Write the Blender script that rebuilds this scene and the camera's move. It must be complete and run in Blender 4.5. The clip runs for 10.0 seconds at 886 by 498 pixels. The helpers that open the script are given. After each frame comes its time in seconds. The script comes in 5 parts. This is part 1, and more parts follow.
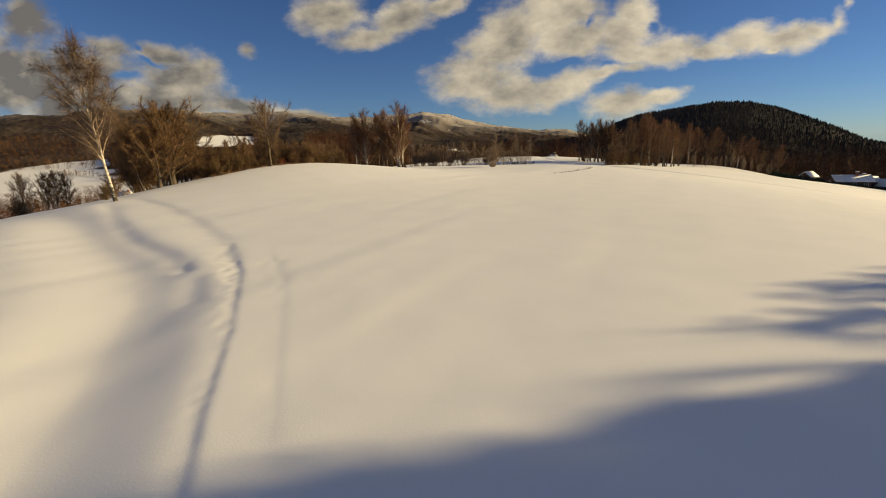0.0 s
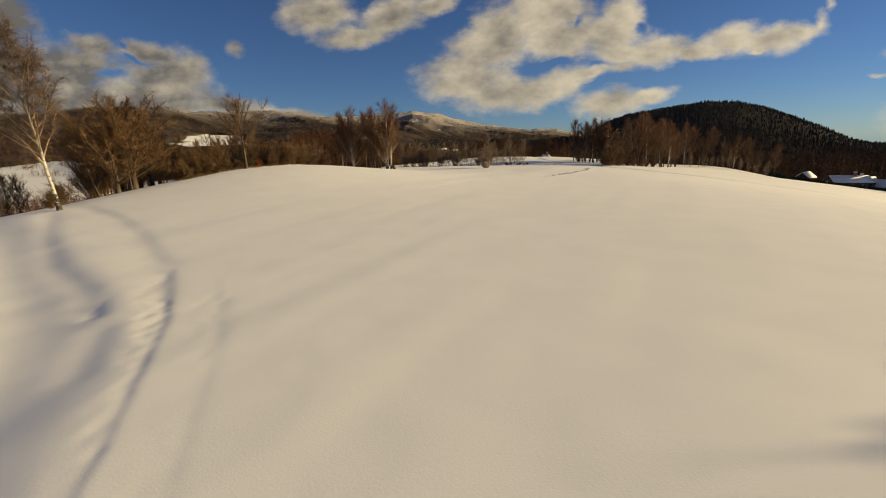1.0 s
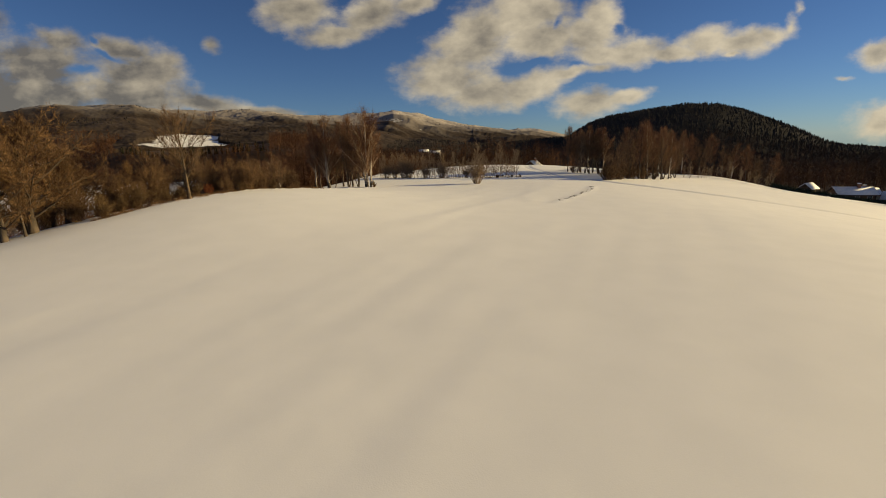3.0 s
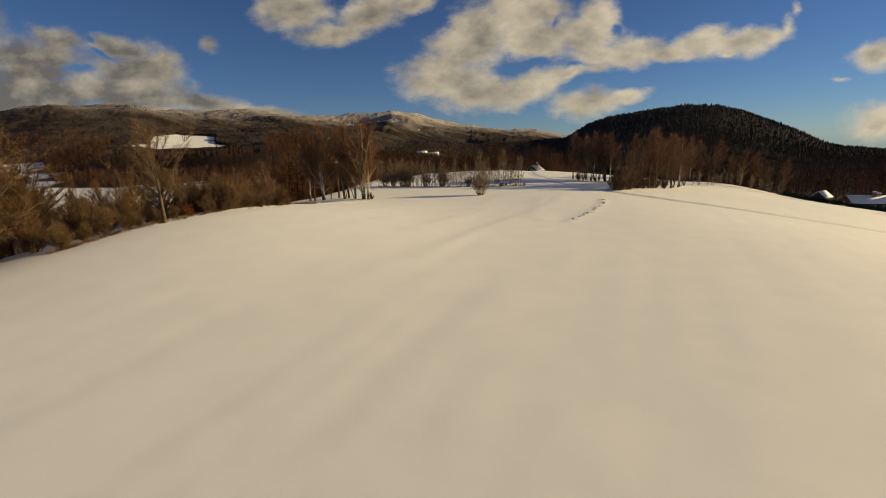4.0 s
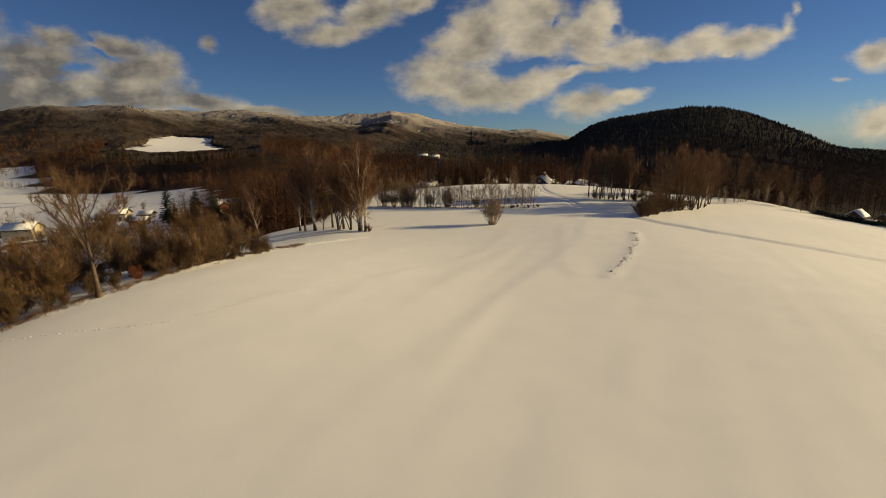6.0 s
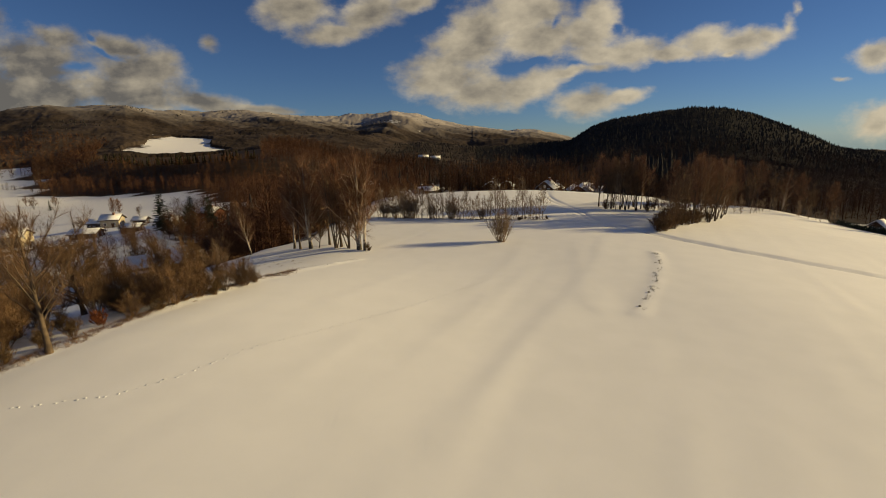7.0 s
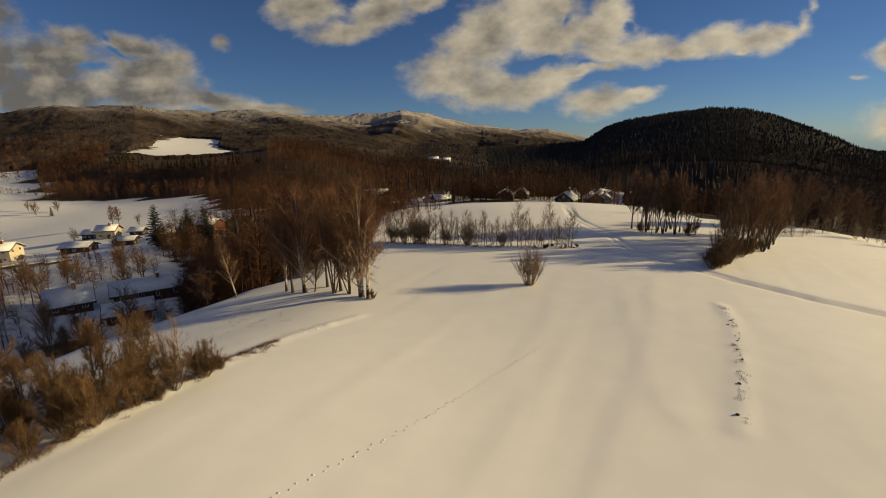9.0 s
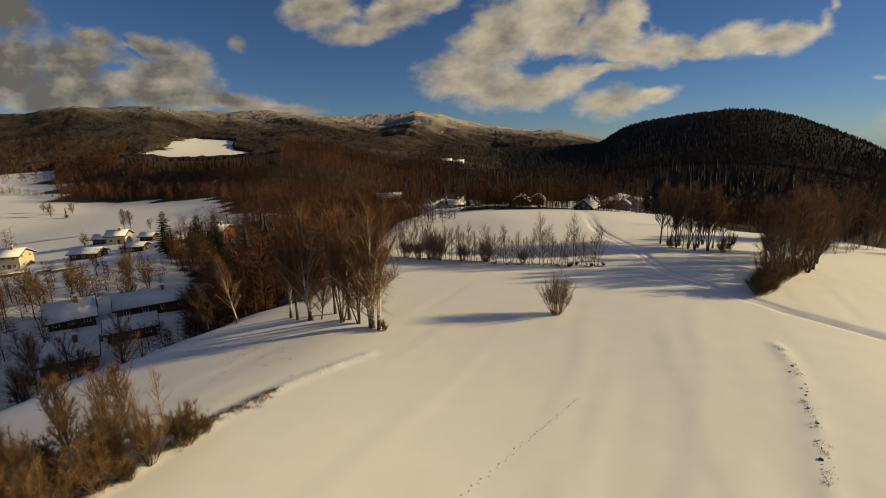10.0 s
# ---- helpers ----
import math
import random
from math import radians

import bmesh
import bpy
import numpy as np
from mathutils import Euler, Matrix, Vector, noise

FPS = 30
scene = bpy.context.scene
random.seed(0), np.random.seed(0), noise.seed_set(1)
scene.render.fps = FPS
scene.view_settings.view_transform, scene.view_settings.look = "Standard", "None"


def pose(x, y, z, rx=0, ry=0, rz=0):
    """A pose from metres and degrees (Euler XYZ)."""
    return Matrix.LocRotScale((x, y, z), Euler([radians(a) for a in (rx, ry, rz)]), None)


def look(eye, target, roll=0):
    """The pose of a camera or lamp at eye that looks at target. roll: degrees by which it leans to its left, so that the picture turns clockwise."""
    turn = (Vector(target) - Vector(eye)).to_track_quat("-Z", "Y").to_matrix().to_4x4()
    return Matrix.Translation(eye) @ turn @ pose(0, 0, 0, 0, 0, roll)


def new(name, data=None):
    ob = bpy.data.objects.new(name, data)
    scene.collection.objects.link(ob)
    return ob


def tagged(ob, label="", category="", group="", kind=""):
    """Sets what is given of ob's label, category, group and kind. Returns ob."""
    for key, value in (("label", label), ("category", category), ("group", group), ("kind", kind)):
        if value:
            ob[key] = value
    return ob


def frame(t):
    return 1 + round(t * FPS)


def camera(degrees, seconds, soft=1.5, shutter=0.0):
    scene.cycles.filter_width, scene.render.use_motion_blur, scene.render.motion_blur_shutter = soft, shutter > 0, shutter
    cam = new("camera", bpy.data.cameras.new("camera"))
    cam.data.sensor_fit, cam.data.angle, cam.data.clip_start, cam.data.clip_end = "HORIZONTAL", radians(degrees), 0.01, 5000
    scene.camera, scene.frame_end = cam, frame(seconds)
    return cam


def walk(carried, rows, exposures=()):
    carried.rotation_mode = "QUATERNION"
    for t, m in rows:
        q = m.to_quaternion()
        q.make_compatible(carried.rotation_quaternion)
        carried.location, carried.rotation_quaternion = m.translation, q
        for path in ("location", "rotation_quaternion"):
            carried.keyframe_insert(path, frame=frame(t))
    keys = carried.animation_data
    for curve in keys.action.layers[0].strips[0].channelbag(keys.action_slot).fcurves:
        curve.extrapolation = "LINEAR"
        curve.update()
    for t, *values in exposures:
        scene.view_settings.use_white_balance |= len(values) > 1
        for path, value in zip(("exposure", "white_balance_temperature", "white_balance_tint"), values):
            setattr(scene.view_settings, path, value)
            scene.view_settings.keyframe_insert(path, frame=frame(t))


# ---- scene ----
cam = camera(88.0, 10.0, soft=0.95)
PATH = [
    (0, pose(0.00, 0.00, 0.00, 77.35, 1.79, 3.80)),
    (0.5, pose(-0.33, 2.61, 0.01, 77.28, 1.79, 3.20)),
    (1, pose(-0.53, 5.44, 0.15, 77.24, 1.77, 2.57)),
    (1.5, pose(-0.86, 8.46, 0.70, 77.21, 1.74, 1.97)),
    (2, pose(-1.25, 11.54, 1.49, 77.19, 1.74, 1.53)),
    (2.5, pose(-1.63, 14.63, 2.26, 77.11, 1.71, 0.76)),
    (4, pose(-2.69, 23.50, 4.85, 77.05, 1.51, 0.05)),
    (4.5, pose(-3.07, 26.39, 5.85, 77.04, 1.50, 0.02)),
    (5, pose(-3.35, 29.30, 6.82, 77.00, 1.50, -0.00)),
    (5.5, pose(-3.56, 32.24, 7.82, 77.03, 1.48, -0.00)),
    (7, pose(-4.58, 41.23, 10.70, 76.96, 1.43, 0.08)),
    (7.5, pose(-4.77, 44.33, 11.61, 76.94, 1.44, 0.10)),
    (8, pose(-5.03, 47.49, 12.50, 76.90, 1.41, 0.24)),
    (8.5, pose(-5.41, 50.70, 13.32, 76.90, 1.40, 0.61)),
    (9, pose(-5.80, 53.96, 14.16, 76.86, 1.35, 1.22)),
    (9.5, pose(-6.26, 57.05, 15.05, 76.88, 1.32, 2.04)),
    (10, pose(-6.72, 60.00, 15.92, 76.94, 1.22, 2.79)),
]
walk(cam, PATH, [(0, 0.46, 6800, 8), (0.5, 0.37, 6850, 8), (1, 0.32, 6850, 8), (2.5, 0.27, 6850, 8), (5, 0.17, 6850, 8), (7.5, 0.11, 6850, 8), (10, 0.13, 6850, 8)])

# ---- world, sun ----
SUN_AZ, SUN_EL = radians(79.6), radians(14.7)
TO_SUN = Vector((math.sin(SUN_AZ) * math.cos(SUN_EL), math.cos(SUN_AZ) * math.cos(SUN_EL), math.sin(SUN_EL)))
sun_data = bpy.data.lights.new("sun", "SUN")
sun_data.energy, sun_data.angle, sun_data.color = 5.0, radians(0.53), (1.0, 0.775, 0.40)
sun = new("sun", sun_data)
sun.matrix_world = look(TO_SUN * 400, (0, 0, 0))

world = bpy.data.worlds.new("world")
scene.world = world
world.use_nodes = True
WN, WL = world.node_tree.nodes, world.node_tree.links
WN.clear()


def wmath(op, a, b=None, c=None, clamp=False):
    n = WN.new("ShaderNodeMath")
    n.operation, n.use_clamp = op, clamp
    for slot, v in zip(n.inputs, (a, b, c)):
        if v is None:
            continue
        if isinstance(v, (int, float)):
            slot.default_value = v
        else:
            WL.new(v, slot)
    return n.outputs[0]


sky = WN.new("ShaderNodeTexSky")
sky.sky_type, sky.sun_disc = "NISHITA", False
sky.sun_elevation, sky.sun_rotation = SUN_EL, SUN_AZ
sky.altitude = 1200
sky.air_density, sky.dust_density, sky.ozone_density = 0.9, 0.0, 2.5
coord = WN.new("ShaderNodeTexCoord").outputs["Generated"]
split = WN.new("ShaderNodeSeparateXYZ")
WL.new(coord, split.inputs[0])
ahead = wmath("MAXIMUM", wmath("ABSOLUTE", split.outputs[1]), 0.05)
# clouds lie on a plane far ahead: across and up, by the tangents
flat = WN.new("ShaderNodeCombineXYZ")
WL.new(wmath("DIVIDE", split.outputs[0], ahead), flat.inputs[0])
WL.new(wmath("DIVIDE", split.outputs[2], ahead), flat.inputs[1])


def wnoise(vec, scale, detail, rough, stretch=(1, 1, 1), shift=(0, 0, 0)):
    m = WN.new("ShaderNodeMapping")
    m.inputs["Scale"].default_value, m.inputs["Location"].default_value = stretch, shift
    WL.new(vec, m.inputs["Vector"])
    n = WN.new("ShaderNodeTexNoise")
    n.inputs["Scale"].default_value, n.inputs["Detail"].default_value, n.inputs["Roughness"].default_value = scale, detail, rough
    WL.new(m.outputs[0], n.inputs["Vector"])
    return n.outputs[0]


# warp the plane, so that the clouds' outlines curl
warp = WN.new("ShaderNodeTexNoise")
warp.inputs["Scale"].default_value, warp.inputs["Detail"].default_value = 12.0, 6.0
WL.new(flat.outputs[0], warp.inputs["Vector"])
warp_c = WN.new("ShaderNodeVectorMath")
warp_c.operation = "SUBTRACT"
WL.new(warp.outputs[1], warp_c.inputs[0])
warp_c.inputs[1].default_value = (0.5, 0.5, 0.5)
warp_s = WN.new("ShaderNodeVectorMath")
warp_s.operation = "MULTIPLY_ADD"
WL.new(warp_c.outputs[0], warp_s.inputs[0])
warp_s.inputs[1].default_value = (0.055, 0.036, 0)
WL.new(flat.outputs[0], warp_s.inputs[2])
PUFFS = [  # across, up, half width, half height, turn, thinness
    (-0.946, 0.291, 0.062, 0.046, 0, 0.1), (-0.999, 0.175, 0.139, 0.085, 0, 0), (-0.835, 0.18, 0.11, 0.055, 0, 0), (-0.779, 0.223, 0.055, 0.025, -10, 0.1), (-0.65, 0.205, 0.071, 0.021, -14, 0), (-0.618, 0.157, 0.088, 0.05, -15, 0),
    (-0.849, 0.118, 0.176, 0.046, 0, 0), (-0.649, 0.113, 0.135, 0.035, -4, 0), (-0.493, 0.094, 0.088, 0.019, -8, 0), (-0.406, 0.081, 0.106, 0.01, -5, 0.05), (-0.475, 0.209, 0.026, 0.025, 0, 0.55),
    (-0.287, 0.266, 0.07, 0.045, -10, 0.1), (-0.217, 0.224, 0.071, 0.021, 4, 0.1), (-0.141, 0.256, 0.081, 0.035, 20, 0.1), (-0.061, 0.276, 0.051, 0.016, 10, 0.1), (0.068, 0.206, 0.128, 0.052, 36, 0), (0.17, 0.25, 0.085, 0.051, 0, 0),
    (0.199, 0.201, 0.084, 0.036, 0, 0), (0.296, 0.203, 0.052, 0.037, 0, 0), (0.317, 0.244, 0.038, 0.033, 0, 0.1), (0.003, 0.13, 0.084, 0.046, 0, 0), (0.078, 0.097, 0.084, 0.033, 0, 0), (0.172, 0.106, 0.086, 0.03, 14, 0),
    (0.259, 0.133, 0.067, 0.012, 12, 0.2), (0.327, 0.144, 0.064, 0.013, 10, 0.45), (0.378, 0.171, 0.083, 0.026, 4, 0), (0.323, 0.168, 0.057, 0.021, 0, 0), (0.464, 0.169, 0.067, 0.017, 0, 0), (0.536, 0.19, 0.052, 0.026, 8, 0),
    (0.605, 0.182, 0.069, 0.023, 0, 0), (0.661, 0.191, 0.046, 0.019, 0, 0.1), (0.585, 0.16, 0.023, 0.006, 0, 0.2), (0.696, 0.207, 0.023, 0.036, -20, 0.5), (0.716, 0.24, 0.014, 0.023, -30, 0.65), (0.302, 0.072, 0.066, 0.026, 0, 0),
    (0.374, 0.081, 0.049, 0.015, 8, 0), (0.895, 0.152, 0.052, 0.024, 0, 0), (0.823, 0.107, 0.03, 0.007, 0, 0.5), (0.923, 0.02, 0.069, 0.034, 0, 0), (1.023, 0.035, 0.083, 0.028, 0, 0.2), (0.994, 0.168, 0.069, 0.027, 0, 0.2),
]
GAPS = [  # where blue shows through: across, up, half width, half height, turn
    (-0.756, 0.168, 0.064, 0.012, 0), (-0.683, 0.195, 0.046, 0.007, -26), (0.183, 0.156, 0.06, 0.009, 8), (0.231, 0.23, 0.008, 0.023, -28), (0.3, 0.117, 0.07, 0.007, 8), (-0.71, 0.224, 0.016, 0.007, -40), (0.35, 0.218, 0.016, 0.013, 0),
]


def oval(vec, u, v, a, b, turn):
    """How far off an oval's middle, 1 at its rim."""
    m = WN.new("ShaderNodeMapping")
    m.vector_type = "TEXTURE"
    m.inputs["Location"].default_value, m.inputs["Scale"].default_value = (u, v, 0), (a, b, 1)
    m.inputs["Rotation"].default_value = (0, 0, radians(turn))
    WL.new(vec, m.inputs["Vector"])
    q = WN.new("ShaderNodeVectorMath")
    q.operation = "LENGTH"
    WL.new(m.outputs[0], q.inputs[0])
    return q.outputs["Value"]


def puffs(vec):
    near = None
    for u, v, a, b, turn, thinness in PUFFS:
        far = wmath("ADD", oval(vec, u, v, a, b, turn), thinness)
        near = far if near is None else wmath("SMOOTH_MIN", near, far, 0.18)
    for u, v, a, b, turn in GAPS:
        near = wmath("ADD", near, wmath("MULTIPLY", wmath("SUBTRACT", 1.0, oval(vec, u, v, a, b, turn), None, True), 0.6))
    return near


near = puffs(warp_s.outputs[0])
fluff = wnoise(flat.outputs[0], 15.0, 8.0, 0.60, (1, 1.6, 1))
body = wmath("ADD", wmath("SUBTRACT", 1.48, near), wmath("MULTIPLY", wmath("SUBTRACT", fluff, 0.5), 1.55))
ahead_only = wmath("GREATER_THAN", split.outputs[1], 0.06)
cover_n = WN.new("ShaderNodeMapRange")
cover_n.interpolation_type = "SMOOTHSTEP"
cover_n.inputs[1].default_value, cover_n.inputs[2].default_value = 0.0, 0.95
WL.new(body, cover_n.inputs[0])
cover_ahead = wmath("MULTIPLY", wmath("MULTIPLY", cover_n.outputs[0], 0.93), ahead_only)
# unseen clouds like those ahead, added overhead and behind to lift the shade
up = wmath("MAXIMUM", wmath("ADD", split.outputs[2], 0.12), 0.05)
dome = WN.new("ShaderNodeCombineXYZ")
WL.new(wmath("DIVIDE", split.outputs[0], up), dome.inputs[0])
WL.new(wmath("DIVIDE", split.outputs[1], up), dome.inputs[1])
field_n = WN.new("ShaderNodeMapRange")
field_n.interpolation_type = "SMOOTHSTEP"
field_n.inputs[1].default_value, field_n.inputs[2].default_value = 0.51, 0.68
WL.new(wnoise(dome.outputs[0], 1.3, 6.0, 0.55), field_n.inputs[0])
high_n = WN.new("ShaderNodeMapRange")
high_n.inputs[1].default_value, high_n.inputs[2].default_value = 0.42, 0.60
WL.new(wmath("DIVIDE", split.outputs[2], ahead), high_n.inputs[0])
beyond = wmath("MAXIMUM", high_n.outputs[0], wmath("SUBTRACT", 1.0, ahead_only))
cover = wmath("MAXIMUM", cover_ahead, wmath("MULTIPLY", wmath("MULTIPLY", field_n.outputs[0], 0.93), beyond))
# the sun side of every billow is lit
billow = wnoise(flat.outputs[0], 8.5, 6.0, 0.55, (1, 1.6, 1))
billow_sun = wnoise(flat.outputs[0], 8.5, 6.0, 0.55, (1, 1.6, 1), (-0.045, 0.02, 0))
relief = wmath("MULTIPLY_ADD", wmath("SUBTRACT", billow, billow_sun), 1.7, 0.46)
thin = wmath("MULTIPLY_ADD", near, 0.30, -0.20)
east = wmath("MULTIPLY", wmath("DIVIDE", split.outputs[0], ahead), 0.48)
lit = wmath("ADD", wmath("ADD", relief, thin), wmath("ADD", east, 0.10), None, True)
cloud_col = WN.new("ShaderNodeMixRGB")
WL.new(lit, cloud_col.inputs[0])
cloud_col.inputs[1].default_value, cloud_col.inputs[2].default_value = (2.0, 1.8, 1.55, 1), (8.9, 7.7, 5.7, 1)
mix = WN.new("ShaderNodeMixRGB")
WL.new(cover, mix.inputs[0])
tint = WN.new("ShaderNodeMixRGB")
tint.blend_type = "MULTIPLY"
tint.inputs[0].default_value, tint.inputs[2].default_value = 1.0, (0.50, 0.645, 0.91, 1)
WL.new(sky.outputs[0], tint.inputs[1])
WL.new(tint.outputs[0], mix.inputs[1])
WL.new(cloud_col.outputs[0], mix.inputs[2])
back = WN.new("ShaderNodeBackground")
back.inputs["Strength"].default_value = 0.061
WL.new(mix.outputs[0], back.inputs[0])
world_out = WN.new("ShaderNodeOutputWorld")
WL.new(back.outputs[0], world_out.inputs[0])

# ---- materials ----
def two_tone(name, dark, light, scale, rough=0.85, bump=0.3, fine=0.02, stretch=(1, 1, 1), vary=0.0, metal=0.0, lo=0.35, hi=0.65, spec=0.3):
    """Two colours mixed by noise at two scales (size in metres), with relief; vary: how far single objects or islands differ."""
    m = bpy.data.materials.new(name)
    m.use_nodes = True
    nt = m.node_tree
    N, L = nt.nodes, nt.links
    bsdf = N["Principled BSDF"]
    bsdf.inputs["Roughness"].default_value, bsdf.inputs["Metallic"].default_value = rough, metal
    bsdf.inputs["Specular IOR Level"].default_value = spec
    co = N.new("ShaderNodeTexCoord")
    mp = N.new("ShaderNodeMapping")
    mp.inputs["Scale"].default_value = stretch
    L.new(co.outputs["Object"], mp.inputs[0])
    a = N.new("ShaderNodeTexNoise")
    a.inputs["Scale"].default_value, a.inputs["Detail"].default_value = 1.0 / scale, 4.0
    b = N.new("ShaderNodeTexNoise")
    b.inputs["Scale"].default_value, b.inputs["Detail"].default_value = 1.0 / fine, 2.0
    for n in (a, b):
        L.new(mp.outputs[0], n.inputs["Vector"])
    add = N.new("ShaderNodeMath")
    add.operation = "MULTIPLY_ADD"
    add.inputs[1].default_value = 0.35
    L.new(b.outputs[0], add.inputs[0])
    L.new(a.outputs[0], add.inputs[2])
    rng = N.new("ShaderNodeMapRange")
    rng.inputs[1].default_value, rng.inputs[2].default_value = lo + 0.175, hi + 0.175
    L.new(add.outputs[0], rng.inputs[0])
    mix = N.new("ShaderNodeMixRGB")
    mix.inputs[1].default_value, mix.inputs[2].default_value = (*dark, 1), (*light, 1)
    L.new(rng.outputs[0], mix.inputs[0])
    colour = mix.outputs[0]
    if vary:
        geo = N.new("ShaderNodeNewGeometry")
        info = N.new("ShaderNodeObjectInfo")
        s = N.new("ShaderNodeMath")
        s.operation = "ADD"
        L.new(geo.outputs["Random Per Island"], s.inputs[0])
        L.new(info.outputs["Random"], s.inputs[1])
        v = N.new("ShaderNodeMapRange")
        v.inputs[2].default_value = 2.0
        v.inputs[3].default_value, v.inputs[4].default_value = 1 - vary, 1 + vary
        L.new(s.outputs[0], v.inputs[0])
        hsv = N.new("ShaderNodeHueSaturation")
        L.new(colour, hsv.inputs["Color"])
        L.new(v.outputs[0], hsv.inputs["Value"])
        colour = hsv.outputs[0]
    L.new(colour, bsdf.inputs["Base Color"])
    if bump:
        bp = N.new("ShaderNodeBump")
        bp.inputs["Strength"].default_value, bp.inputs["Distance"].default_value = bump, fine
        L.new(add.outputs[0], bp.inputs["Height"])
        L.new(bp.outputs[0], bsdf.inputs["Normal"])
    return m


def ground_material():
    """Wind-packed snow; under the woods leaf litter, needles and scrub with snow between."""
    m = two_tone("snow_ground", (0.838, 0.846, 0.855), (0.872, 0.878, 0.885), 3.0, 0.75, 0.14, 0.05, spec=1.0)
    N, L = m.node_tree.nodes, m.node_tree.links
    bsdf = N["Principled BSDF"]
    snow_col = bsdf.inputs["Base Color"].links[0].from_socket
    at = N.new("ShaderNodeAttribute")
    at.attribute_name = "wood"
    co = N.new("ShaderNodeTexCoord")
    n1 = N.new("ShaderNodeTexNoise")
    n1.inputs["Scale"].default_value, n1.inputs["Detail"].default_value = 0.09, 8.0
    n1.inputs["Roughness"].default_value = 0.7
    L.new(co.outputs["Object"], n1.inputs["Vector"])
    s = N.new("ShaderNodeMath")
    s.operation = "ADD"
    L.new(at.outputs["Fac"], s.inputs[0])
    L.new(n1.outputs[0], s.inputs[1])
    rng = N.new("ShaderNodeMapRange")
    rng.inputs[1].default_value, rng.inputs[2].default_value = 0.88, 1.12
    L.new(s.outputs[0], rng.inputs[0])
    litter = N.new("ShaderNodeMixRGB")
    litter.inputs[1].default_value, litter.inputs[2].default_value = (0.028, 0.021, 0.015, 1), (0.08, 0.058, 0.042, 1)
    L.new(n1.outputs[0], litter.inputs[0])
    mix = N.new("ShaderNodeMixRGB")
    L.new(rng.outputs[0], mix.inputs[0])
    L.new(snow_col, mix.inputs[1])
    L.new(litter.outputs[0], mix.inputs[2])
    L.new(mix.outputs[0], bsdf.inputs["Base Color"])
    gloss = N.new("ShaderNodeMapRange")
    gloss.inputs[3].default_value, gloss.inputs[4].default_value = 1.0, 0.05
    L.new(rng.outputs[0], gloss.inputs[0])
    L.new(gloss.outputs[0], bsdf.inputs["Specular IOR Level"])
    return m


def rimed_hazy(name, dark, light, low, high, frost):
    """Forest with rime from the height low upwards, paler far off for haze."""
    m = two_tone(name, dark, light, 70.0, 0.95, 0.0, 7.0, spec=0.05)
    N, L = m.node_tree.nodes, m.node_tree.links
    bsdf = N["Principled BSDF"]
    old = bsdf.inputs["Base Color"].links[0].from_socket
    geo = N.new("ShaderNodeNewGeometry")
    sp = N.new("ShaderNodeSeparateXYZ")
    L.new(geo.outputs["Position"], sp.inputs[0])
    # distance counts like height, so haze is put into the frost colour
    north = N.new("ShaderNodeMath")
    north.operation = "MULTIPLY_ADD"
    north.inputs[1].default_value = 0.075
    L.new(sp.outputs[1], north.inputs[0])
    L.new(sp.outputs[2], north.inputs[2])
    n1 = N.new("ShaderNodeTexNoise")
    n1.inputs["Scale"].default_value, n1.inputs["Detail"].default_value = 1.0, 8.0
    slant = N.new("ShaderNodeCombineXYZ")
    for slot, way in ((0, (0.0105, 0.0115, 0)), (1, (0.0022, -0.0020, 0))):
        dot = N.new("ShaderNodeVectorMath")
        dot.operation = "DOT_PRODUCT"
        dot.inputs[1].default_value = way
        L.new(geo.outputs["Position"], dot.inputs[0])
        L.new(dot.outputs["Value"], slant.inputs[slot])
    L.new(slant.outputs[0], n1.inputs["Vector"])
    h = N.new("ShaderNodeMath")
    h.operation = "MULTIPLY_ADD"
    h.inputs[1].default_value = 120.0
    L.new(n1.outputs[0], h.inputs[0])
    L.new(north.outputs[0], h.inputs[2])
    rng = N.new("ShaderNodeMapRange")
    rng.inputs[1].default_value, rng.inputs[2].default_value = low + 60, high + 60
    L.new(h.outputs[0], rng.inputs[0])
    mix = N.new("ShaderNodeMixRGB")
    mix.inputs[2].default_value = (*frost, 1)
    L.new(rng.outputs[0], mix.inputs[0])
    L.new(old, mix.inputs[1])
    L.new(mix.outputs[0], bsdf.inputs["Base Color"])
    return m


